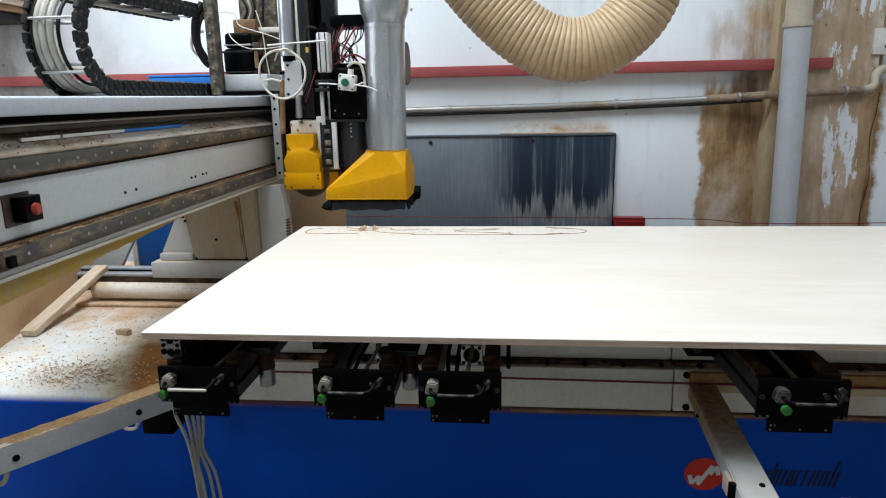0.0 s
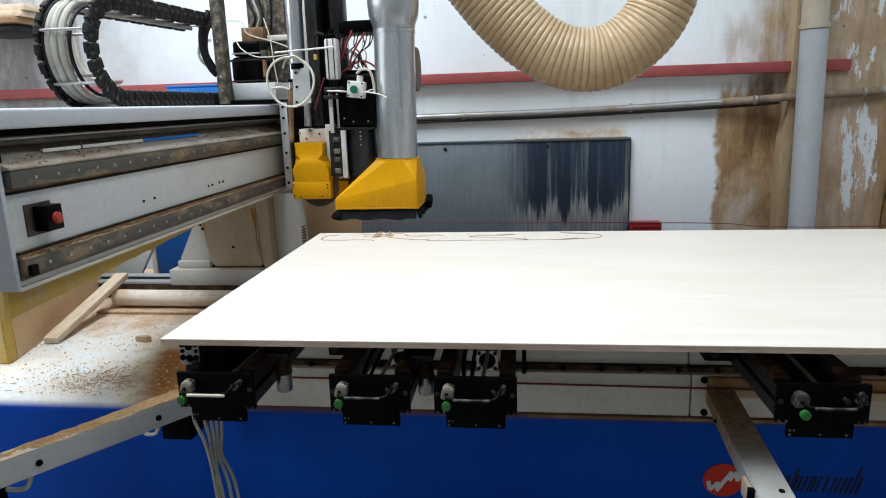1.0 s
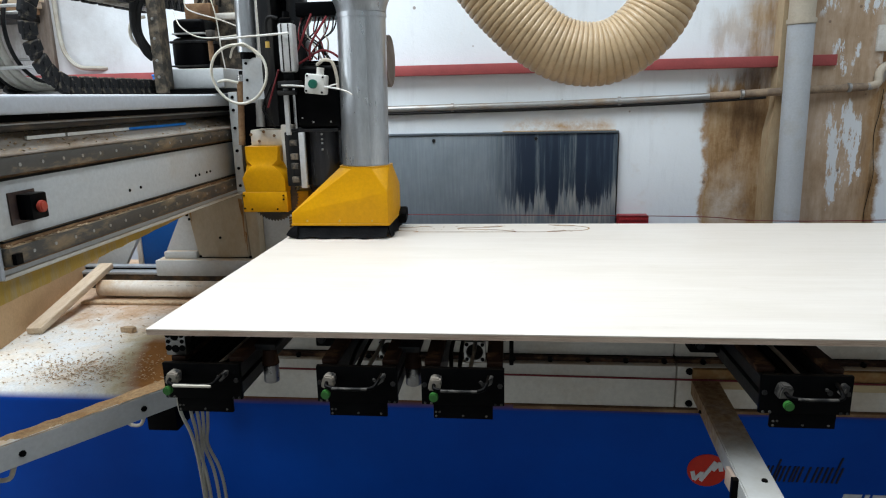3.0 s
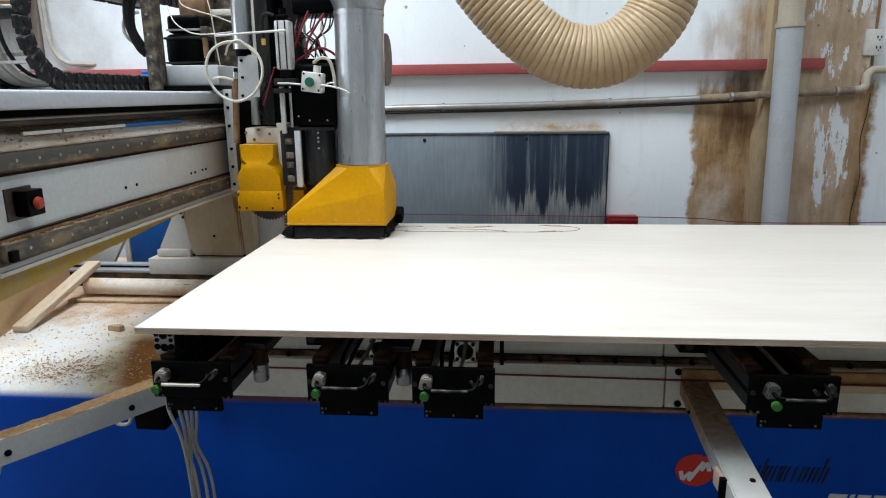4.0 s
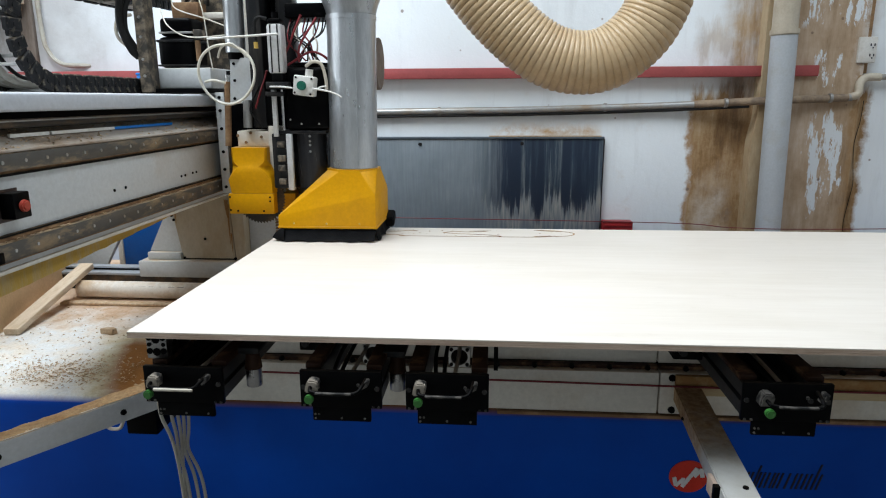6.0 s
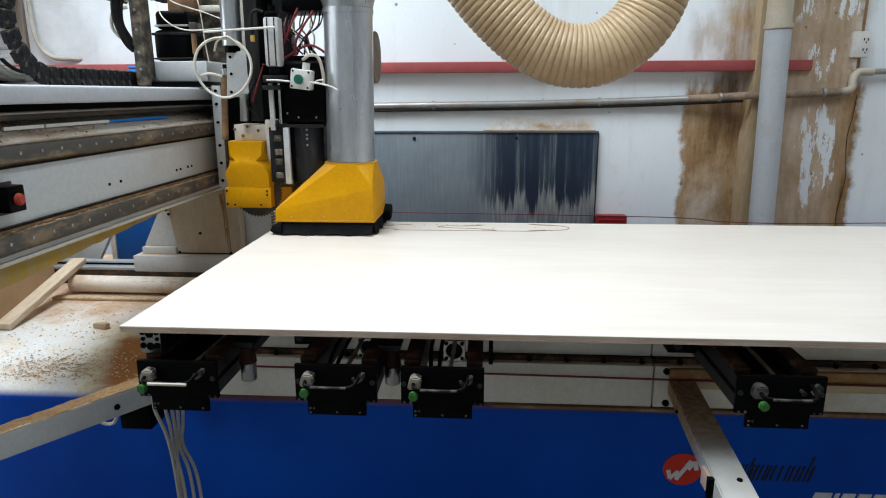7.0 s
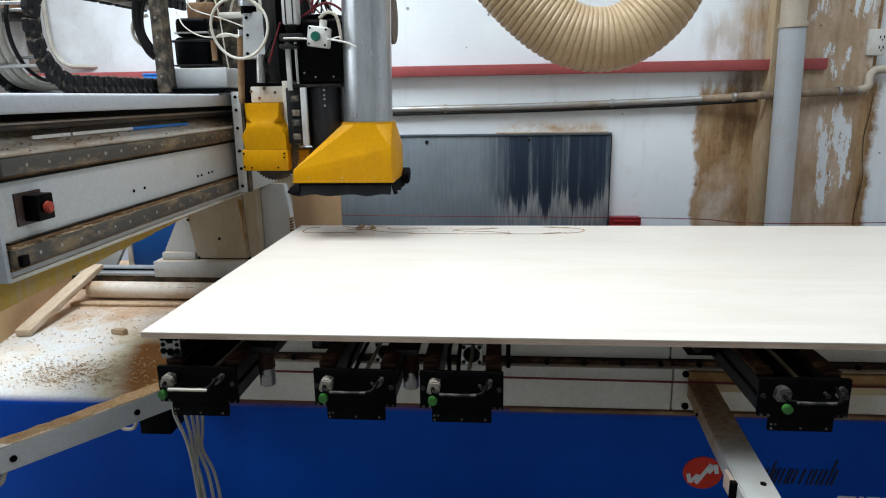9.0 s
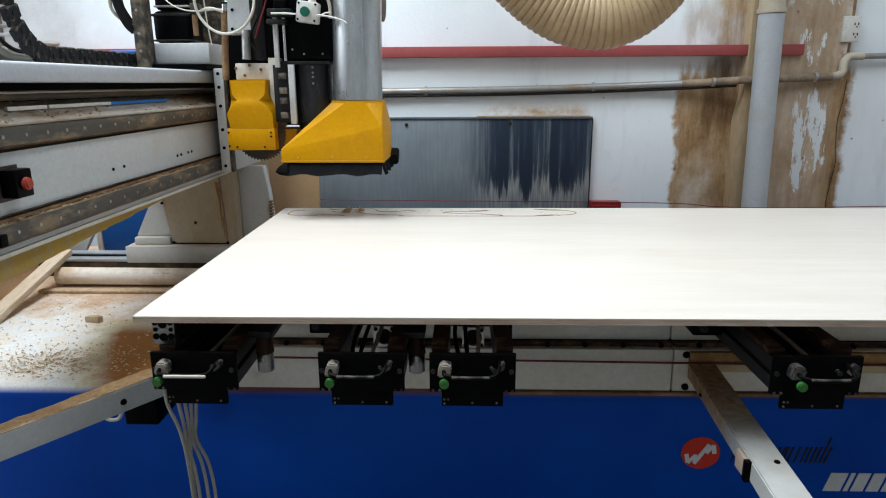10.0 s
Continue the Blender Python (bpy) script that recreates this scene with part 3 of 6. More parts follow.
fixed("pillar_edge", hb, M_BEIGE, "beige rendered edge of the pillar", "pillar")


def wall_fittings():
    th = thing("steel_bar", (-1.5, WY - 0.04, 1.585), "long dull red steel bar fixed along the wall", "steel bar")
    part("bar", box(-4.6, 1.55, WY - 0.075, WY - 0.014, 1.585, 1.645, 0.004), M_RED, th)
    for x in (-4.2, -2.6, -1.0, 0.75, 1.47):
        part("wall_bracket", box(x - 0.03, x + 0.03, WY - 0.0135, WY - 0.001, 1.590, 1.640, 0.002), M_RED, th)
    pts = curve_points([(-2.4, WY - 0.03, 1.375), (-0.9, WY - 0.03, 1.394), (0.0, WY - 0.03, 1.405), (0.81, WY - 0.04, 1.428), (1.27, WY - 0.115, 1.452), (1.55, WY - 0.085, 1.46), (1.74, WY - 0.08, 1.468)], 8)
    th = thing("conduit", (0.0, WY - 0.03, 1.38), "grey metal conduit sagging along the stained wall", "conduit")
    part("pipe", sweep(pts, 0.021, 12), M_ZINC, th)
    part("grimy_section", sweep([p for p in pts if 0.86 < p.x < 1.72], 0.0225, 12), M_CAKED, th, "brown dust caked on the conduit")
    part("cable", sweep([(p.x, p.y - 0.004, p.z - 0.027) for p in pts if p.x < 1.2], 0.008, 8), M_WIRE, th, "black cable strapped below")
    part("bend", sweep(curve_points([(1.73, WY - 0.08, 1.468), (1.775, WY - 0.075, 1.485), (1.785, WY - 0.06, 1.54), (1.82, WY - 0.045, 1.575), (1.9, WY - 0.04, 1.578)], 6), 0.022, 12), M_PVCO, th, "yellowed pipe bend")
    part("tail", sweep([(1.88, WY - 0.04, 1.578), (2.6, WY - 0.035, 1.59)], 0.017, 10), M_ZINC, th)
    for x, z in ((-0.6, 1.397), (0.38, 1.415), (1.05, 1.44), (1.62, 1.464)):
        part("clip", cyl((x - 0.008, WY - 0.035 if x < 1 else WY - 0.09, z), (x + 0.008, WY - 0.035 if x < 1 else WY - 0.09, z), 0.026, seg=12), M_ZINC, th)
    # rain pipe
    th = thing("rain_pipe", (1.37, 4.31, 0.0), "light grey plastic downpipe with a yellowed collar", "pipe")
    part("pipe", cyl((1.348, 4.31, 0.0), (1.309, 4.31, 1.80), 0.068, seg=28), M_PVC, th)
    part("upper_pipe", cyl((1.3068, 4.31, 1.815), (1.285, 4.31, 4.8), 0.066, seg=28), M_PVCO, th, "yellowed upper pipe")
    part("collar", cyl((1.3085, 4.31, 1.801), (1.3075, 4.31, 1.832), 0.075, seg=28, bevel=0.004), M_PVCO, th, "yellowed pipe collar")
    # dark panel
    th = thing("wall_panel", (-0.47, WY - 0.02, 0.55), "blue-grey steel panel with dark streaks on the wall", "panel")
    part("sheet", box(-1.33, 0.385, WY - 0.022, WY - 0.004, 0.55, 1.232, 0.002), M_DRIP, th)
    part("top_rim", box(-1.335, 0.388, WY - 0.030, WY - 0.003, 1.2325, 1.245, 0.003), M_PANEL, th)
    part("side_rim", box(0.3855, 0.391, WY - 0.024, WY - 0.003, 0.55, 1.232, 0.001), M_GUN, th)
    part("dust_line", box(-0.30, 0.37, WY - 0.028, WY - 0.004, 1.2455, 1.2515, 0.002), M_CHIP, th, "tan deposit on the upper edge")
    bolts(th, [(-0.72, WY - 0.022, 1.20), (-0.1, WY - 0.022, 1.205)], (0, -1, 0), 0.012, 0.006, M_GUN)
    # red box low on the wall
    th = thing("red_box", (0.48, 4.40, 0.6), "small red steel box low on the wall", "box")
    part("body", box(0.395, 0.572, 4.37, 4.45, 0.60, 0.742, 0.004), M_REDBOX, th)
    part("rib", box(0.40, 0.567, 4.364, 4.3705, 0.716, 0.724, 0.001), M_REDBOX, th)
    # socket with its trunking
    th = thing("wall_socket", (1.82, WY - 0.03, 1.56), "white double socket on a brown wooden batten", "socket")
    part("batten", box(1.735, 1.835, WY - 0.02, WY - 0.002, 1.60, 2.5, 0.003), M_OLDWOOD, th, "brown wooden batten")
    part("trunking", box(1.775, 1.805, WY - 0.04, WY - 0.0205, 1.80, 2.5, 0.003), M_WHITE, th)
    sb = part("socket_box", box(1.752, 1.850, WY - 0.065, WY - 0.0205, 1.655, 1.795, 0.006), M_WHITE, th)
    for z in (1.69, 1.745):
        for dx in (-0.018, 0.002):
            part("slot", box(1.83 + dx, 1.836 + dx, WY - 0.067, WY - 0.064, z, z + 0.014), M_INK, sb)
        part("slot", box(1.824, 1.83, WY - 0.067, WY - 0.064, z - 0.013, z - 0.005), M_INK, sb)
    for i, (x, r) in enumerate(((1.80, 0.0018), (1.835, 0.0018))):
        p = [(x + 0.012 * math.sin(k * 1.7 + i), WY - 0.012, 1.45 - 0.12 * k) for k in range(8)]
        solid("loose_wire", sweep(curve_points(p, 4), r, 6), M_WIRE, "thin dark wire hanging down the wall", "wire", "wires by the pillar")
    # fibreboard leaning behind the machine
    solid("fibreboard", prism([(-1.66, 0.0), (-1.22, 0.0), (-1.205, 1.10), (-1.645, 1.10)], "y", 4.17, 4.19), M_MDF, "brown fibreboard sheet standing behind the machine", "board")
    # timber rack high in the corner
    th = thing("timber_shelf", (-3.5, 4.2, 1.96), "wall shelf with sawn boards lying on it", "shelf")
    part("bracket", box(-3.52, -3.16, 4.1, 4.4585, 1.96, 2.0, 0.004), M_GUN, th)
    for i in range(3):
        part("plank", box(-4.4, -3.13 + 0.02 * i, 4.05 + 0.02 * i, 4.40, 2.003 + 0.036 * i, 2.036 + 0.036 * i, 0.003), (M_OLDWOOD, M_WOOD, M_WOOD)[i], th)
    solid("wall_tube", sweep(curve_points([(-3.05, WY - 0.03, 2.3), (-3.045, WY - 0.03, 1.88), (-3.01, WY - 0.03, 1.75), (-2.94, WY - 0.028, 1.69), (-2.84, WY - 0.016, 1.682), (-2.78, WY + 0.01, 1.68)], 8), 0.014, 8), M_SHEATH, "thin greyish pipe bent along the wall", "pipe")
    solid("wall_batten", box(-3.20, -3.10, WY - 0.03, WY - 0.002, 1.66, 2.6, 0.003), M_DULL, "brown upright batten beside the wall pipe", "batten")
    th = thing("blue_case", (-2.15, 4.2, 1.55), "bright blue plastic case on a ledge behind the gantry", "case")
    part("case_body", box(-2.30, -1.925, 4.115, 4.375, 1.55, 1.609, 0.006), M_SKY, th)
    part("lid", box(-2.302, -1.923, 4.112, 4.378, 1.6095, 1.622, 0.004), M_SKY, th)
    part("end_cap", box(-1.9225, -1.85, 4.118, 4.37, 1.55, 1.615, 0.006), M_BLACK, th, "black end cap")
    solid("ledge", box(-2.4, -1.8, 4.10, 4.458, 1.52, 1.5475, 0.004), M_GUN, "dark steel ledge on the wall", "ledge")


# ---- the machine's bed ----
def machine_base():
    th = thing("machine_base", (-0.2, 2.9, 0.0), "blue enamelled router bed coated with sawdust", "machine")
    part("body", box(-3.4, 3.2, 2.222, 3.95, 0.06, 0.578, 0.04, seg=6), M_BASE, th)
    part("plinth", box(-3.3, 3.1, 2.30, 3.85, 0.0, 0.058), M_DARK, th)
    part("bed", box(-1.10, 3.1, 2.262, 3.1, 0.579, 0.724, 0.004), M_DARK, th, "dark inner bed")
    for x0, x1 in ((-1.12, 0.207), (0.211, 1.55), (1.554, 3.1)):
        part("front_plate", box(x0, x1, 2.206, 2.26, 0.586, 0.712, 0.003), M_CREAM, th, "cream front plate")
        part("upper_rail", box(x0, x1, 2.246, 2.30, 0.7255, 0.772, 0.003), M_CREAM, th, "cream rail")
        part("rack", box(x0, x1, 2.225, 2.245, 0.7135, 0.7245), M_RUST, th, "dark rack strip")
    part("lower_lip", box(-0.25, 3.1, 2.198, 2.2218, 0.573, 0.583, 0.002), M_BROWN, th)
    bolts(th, [(0.243, 2.206, 0.71 - 0.012), (0.247, 2.206, 0.60), (1.6, 2.206, 0.69), (1.6, 2.206, 0.60)], (0, -1, 0), 0.011, 0.006, M_BLACK)
    bolts(th, [(x, 2.225, 0.719) for x in np.arange(-1.0, 1.5, 0.107)], (0, -1, 0), 0.009, 0.005, M_BLACK, "stop")
    # maker's mark: red disc with a white zigzag, dark and white bars of lettering
    disc = bmesh.new()
    r = bmesh.ops.create_cone(disc, cap_ends=True, segments=40, radius1=0.0565, radius2=0.0565, depth=0.003)
    bmesh.ops.transform(disc, matrix=Matrix.Translation((0.317, 2.2205, 0.38)) @ Matrix.Diagonal((1, 1, 0.92, 1)) @ pose(0, 0, 0, 90), verts=r["verts"])
    mark = part("badge", disc, M_LOGO, th, "round red badge with a white zigzag")
    for i, (a, b, w) in enumerate((((-0.042, -0.003), (-0.035, -0.030), 0.012), ((-0.036, -0.031), (-0.015, -0.006), 0.010), ((-0.015, -0.004), (-0.016, -0.032), 0.010),
                    ((-0.018, -0.033), (0.022, 0.030), 0.011), ((0.021, 0.030), (0.016, 0.004), 0.010), ((0.015, 0.002), (0.035, 0.028), 0.010), ((0.034, 0.029), (0.039, 0.001), 0.012))):
        h = Vector((b[0] - a[0], b[1] - a[1]))
        n = Vector((-h.y, h.x)).normalized() * w / 2
        q = [(0.317 + p[0] + s * n.x, 0.38 + p[1] + s * n.y) for p, s in ((a, -1), (b, -1), (b, 1), (a, 1))]
        part("stroke", prism(q, "y", 2.2170 - 0.0004 * i, 2.2188 - 0.0001 * i), M_LOGOW, mark)
    x = 0.405
    for w, h in ((0.034, 0.05), (0.022, 0.05), (0.02, 0.05), (0.014, 0.072), (0.022, 0.05), (0.016, 0.05), (0.034, 0.05), (0.022, 0.05), (0.022, 0.05), (0.022, 0.082)):
        s = 0.014
        for xa in (x, x + w * 0.60):
            part("lettering_bar", prism([(xa, 0.352), (xa + 0.0052, 0.352), (xa + 0.0052 + s * h / 0.05, 0.352 + h), (xa + s * h / 0.05, 0.352 + h)], "y", 2.2195, 2.2225), M_INK, th)
            h = min(h, 0.05)
        x += w + 0.006
    x = 0.688
    for w in (0.05, 0.012, 0.036, 0.036, 0.034, 0.036):
        part("lettering_bar", prism([(x, 0.258), (x + w, 0.258), (x + w + 0.018, 0.318), (x + 0.018, 0.318)], "y", 2.2195, 2.2225), M_LOGOW, th)
        x += w + 0.009
    part("red_cord", sweep(curve_points([(-1.1, 2.185, 0.692), (-0.25, 2.185, 0.686), (0.5, 2.185, 0.680), (1.4, 2.185, 0.678), (3.0, 2.185, 0.675)], 6), 0.0032, 8), M_RWIRE, th, "thin dark red cord")
    # guide rail for the gantry, at the back of the bed
    part("guide_rail", box(-3.0, 2.8, 3.34, 3.47, 0.579, 0.650, 0.004), M_RAIL, th, "dusty steel guide rail")
    part("rail_cover", box(-3.0, 2.8, 3.335, 3.41, 0.6505, 0.6645, 0.003), M_STEEL, th, "pale steel rail cover")
    part("rail_cover", box(-3.0, 2.8, 3.375, 3.42, 0.675, 0.684, 0.002), M_STEEL, th, "pale steel rail cover")
    part("rail_core", box(-3.0, 2.8, 3.385, 3.41, 0.665, 0.6745), M_DARK, th)
    part("tray_ridge", box(-2.2, -1.15, 3.085, 3.125, 0.579, 0.592, 0.004), M_CHIP, th, "dusty ridge across the tray")
    return th


def sawdust():
    rng = random.Random(7)
    bm = bmesh.new()
    # thin curled chips strewn over the tray
    for i in range(1700):
        u = rng.random()
        if u < 0.55:
            x, y = rng.gauss(-1.70, 0.12), rng.gauss(2.38, 0.06)
        else:
            x, y = rng.uniform(-2.3, -1.12), rng.uniform(2.27, 3.08)
        if not (-2.6 < x < -1.12 and 2.255 < y < 3.08):
            continue
        s = rng.uniform(0.002, 0.008)
        a = rng.uniform(0, math.tau)
        c, n = math.cos(a) * s, math.sin(a) * s
        k = rng.uniform(0.25, 0.5)
        z = 0.5795 + rng.uniform(0, 0.004)
        q = [bm.verts.new((x + c, y + n, z)), bm.verts.new((x - n * k, y + c * k, z + rng.uniform(0.001, 0.005))), bm.verts.new((x - c, y - n, z)), bm.verts.new((x + n * k, y - c * k, z + 0.001))]
        bm.faces.new(q)
    solid("wood_chips", bm, M_CHIP, "loose pale wood chips strewn over the tray", "wood chips", kind="stuff", smooth=False)
    # heap against the bed
    bm = bmesh.new()
    nx, ny = 26, 34
    grid = {}
    for i in range(nx + 1):
        for j in range(ny + 1):
            x, y = -1.34 + 0.238 * i / nx, 2.24 + 0.82 * j / ny
            k = i / nx
            h = 0.016 * (k - 0.35) + 0.09 * k ** 2.6 * min(1, j / 3, (ny - j) / 6) + 0.012 * noise.noise(Vector((x * 14, y * 14, 0))) + 0.006 * noise.noise(Vector((x * 45, y * 45, 3)))
            grid[i, j] = bm.verts.new((x, y, max(0.570, 0.5775 + h)))
    for i in range(nx):
        for j in range(ny):
            bm.faces.new((grid[i, j], grid[i + 1, j], grid[i + 1, j + 1], grid[i, j + 1]))
    solid("sawdust_heap", bm, mat("brown packed sawdust", (0.37, 0.19, 0.065), (0.44, 0.31, 0.09), 6, 0.95, bump=0.8, vary=0.4), "brown sawdust drifted against the bed", "sawdust", kind="stuff")


def tray_things():
    # white pipe along the tray
    th = thing("plastic_pipe", (-1.75, 3.2, 0.579), "dusty white plastic pipe lying along the tray", "pipe")
    part("tube", cyl((-2.17, 3.20, 0.624), (-1.16, 3.20, 0.618), 0.038, seg=24), M_WPIPE, th)
    for i in range(9):
        part("print_bar", box(-2.05 + 0.045 * i, -2.05 + 0.045 * i + (0.03 if i % 3 else 0.015), 3.1705, 3.173, 0.640, 0.646), M_INK, th)
    a, b = Vector((-2.135, 2.705, 0.594)), Vector((-2.19, 3.30, 0.706))
    bm = box(-0.030, 0.030, 0, (b - a).length, -0.013, 0.013, 0.0015)
    d = (b - a).normalized()
    side = d.cross(Vector((0, 0, 1))).normalized()
    m = Matrix((side, d, side.cross(d))).transposed().to_4x4()
    bmesh.ops.transform(bm, matrix=Matrix.Translation(a) @ m, verts=bm.verts)
    solid("offcut_board", bm, M_WOOD, "sawn pine board leaning on the white pipe", "board")
    solid("wood_scrap", prism([(-1.80, 2.745), (-1.785, 2.762), (-1.755, 2.768), (-1.735, 2.755), (-1.742, 2.735), (-1.77, 2.742)], "z", 0.579, 0.601, 0.002), M_CHIP, "small curved wooden offcut on the tray", "offcut")
    # fibreboard screen at the end of the tray
    th = thing("screen", (-2.3, 3.0, 0.578), "tall tan fibreboard screen standing on the tray", "screen")
    part("board", prism([(-2.17, 2.55), (-2.155, 2.553), (-2.405, 3.56), (-2.42, 3.557)], "z", 0.579, 1.45), M_MDF, th)
    part("edge_strip", prism([(-2.20, 2.50), (-2.15, 2.50), (-2.15, 2.5485), (-2.20, 2.5485)], "z", 0.579, 1.5, 0.004), M_YOLD, th, "worn yellow corner strip")
    # fixed parts behind the tray
    th = thing("blue_cabinet", (-2.1, 3.75, 0.579), "bright blue steel cabinet behind the gantry leg", "cabinet")
    part("cabinet_body", box(-2.195, -1.6, 3.62, 3.90, 0.579, 1.3, 0.008), M_BLUE, th)
    part("trim", box(-2.222, -2.1955, 3.615, 3.90, 0.579, 1.3, 0.004), M_CREAM, th, "cream edge trim")
    solid("gusset", prism([(-2.42, 0.579), (-2.255, 0.579), (-2.235, 0.640), (-2.125, 0.815), (-2.20, 0.815), (-2.36, 0.70)], "y", 3.50, 3.53, 0.003), M_GREY, "light grey sloping bracket on the bed", "bracket")


def arms():
    # folding bar on the operator's side, set at an angle
    th = thing("guard_bar", (-1.3, 1.95, 0.635), "dusty light grey steel bar slanting out from the bed", "bar", "guard bars")
    a, b = Vector((-1.086, 2.185, 0)), Vector((-1.757, 1.24, 0))
    d = (b - a).normalized()
    n = Vector((d.y, -d.x, 0))
    n = n if n.y > 0 else -n
    q = [a, b, b + n * 0.052, a + n * 0.052]
    part("bar", prism([(p.x, p.y) for p in q], "z", 0.635, 0.70, 0.003), M_DUSTY, th)
    rng = random.Random(3)
    bm = bmesh.new()
    for i in range(420):
        p = a + d * rng.uniform(0.08, 0.5) + n * rng.uniform(0.004, 0.048)
        s, w = rng.uniform(0.001, 0.0032), rng.uniform(0, math.tau)
        c, e = math.cos(w) * s, math.sin(w) * s
        bm.faces.new([bm.verts.new((p.x + c, p.y + e, 0.7005)), bm.verts.new((p.x - e * 0.5, p.y + c * 0.5, 0.7018)), bm.verts.new((p.x - c, p.y - e, 0.7005))])
    solid("wood_chips", bm, M_CHIP, "brown sawdust lying along the grey bar", "wood chips", kind="stuff", smooth=False)
    # film of sawdust along the bar, ragged where it thins out
    bm = bmesh.new()
    ns, nw, grid = 90, 9, {}
    for i in range(ns + 1):
        for j in range(nw + 1):
            p = a + d * (0.004 + 0.80 * i / ns) + n * (0.0015 + 0.049 * j / nw)
            k = i / ns
            h = 0.0065 * (1 - k) ** 1.3 - 0.0006 + 0.0034 * noise.noise(Vector((p.x * 26, p.y * 26, 1))) + 0.0022 * noise.noise(Vector((p.x * 90, p.y * 90, 4))) - 0.002 * abs(2 * j / nw - 1.1) ** 3
            grid[i, j] = bm.verts.new((p.x, p.y, 0.7003 + max(-0.002, h)))
    for i in range(ns):
        for j in range(nw):
            bm.faces.new((grid[i, j], grid[i + 1, j], grid[i + 1, j + 1], grid[i, j + 1]))
    bmesh.ops.recalc_face_normals(bm, faces=bm.faces)
    solid("sawdust_film", bm, mat("orange-brown sawdust", (0.40, 0.25, 0.12), (0.30, 0.155, 0.06), 16, 0.95, bump=0.8, vary=0.4), "orange-brown sawdust lying along the grey bar", "sawdust", kind="stuff")
    face = [a + d * s for s in (0.27, 0.56, 0.85)]
    bolts(th, [(p.x, p.y, 0.664) for p in face], (-n.x, -n.y, 0), 0.009, 0.004, M_BLACK)
    part("hinge_block", box(-1.30, -1.21, 2.06, 2.20, 0.545, 0.634, 0.004), M_BLACK, th, "black hinge block")
    part("hinge_block", box(-1.60, -1.50, 1.60, 1.72, 0.51, 0.634, 0.004), M_BLACK, th, "black hinge block")
    part("hook", sweep(curve_points([(-1.31, 2.02, 0.634), (-1.335, 2.02, 0.61), (-1.325, 2.02, 0.585), (-1.295, 2.02, 0.585), (-1.28, 2.02, 0.61)], 5), 0.005, 8), M_CABLE, th, "white looped hook")
    part("hook", sweep(curve_points([(-1.50, 1.72, 0.634), (-1.52, 1.72, 0.61), (-1.50, 1.72, 0.595), (-1.45, 1.72, 0.60), (-1.43, 1.72, 0.634)], 5), 0.006, 8), M_CABLE, th, "white looped hook")
    th = thing("guard_bar", (0.25, 1.8, 0.615), "grey steel bar, rusty at the bed, reaching forward", "bar", "guard bars")
    part("bar", prism([(0.247, 2.195), (0.178, 1.25), (0.252, 1.25), (0.320, 2.195)], "z", 0.634, 0.68, 0.003), rusting_bar(), th)
    bm = box(0.203, 0.2125, 1.715, 1.76, 0.634, 0.676, 0.002)
    part("label_plate", bm, mat("pink-beige label", (0.55, 0.42, 0.34), (0.48, 0.38, 0.3), 6, 0.5), th, "pinkish label plate")
    part("clip", box(0.199, 0.2125, 1.70, 1.7145, 0.631, 0.679, 0.002), M_BLACK, th)
    bolts(th, [(0.262, 1.70, 0.68), (0.2375, 2.06, 0.648)], (0, 0, 1), 0.007, 0.003, M_BLACK)
    part("mount", box(0.25, 2.9, 2.183, 2.2055, 0.655, 0.680, 0.002), M_PACK, th, "yellowed packing strip")
    part("mount", box(0.25, 2.9, 2.190, 2.2055, 0.6805, 0.7105, 0.002), M_RUSTY, th, "rusty brown flat bar")


def red_cord():
    solid("pull_wire", sweep(curve_points([(-1.5, 4.36, 0.765), (-0.9, 4.36, 0.757), (0.75, 4.36, 0.741), (1.1, 4.225, 0.742), (1.6, 4.225, 0.738), (3.0, 4.36, 0.738)], 6), 0.0028, 6), M_RWIRE, "thin reddish pull wire stretched behind the sheet", "wire")
    for x in (-1.5, 2.95):
        solid("wire_post", cyl((x, 4.36, 0.0), (x, 4.36, 0.79), 0.012, seg=12), M_GUN, "dark steel post holding the pull wire", "post")


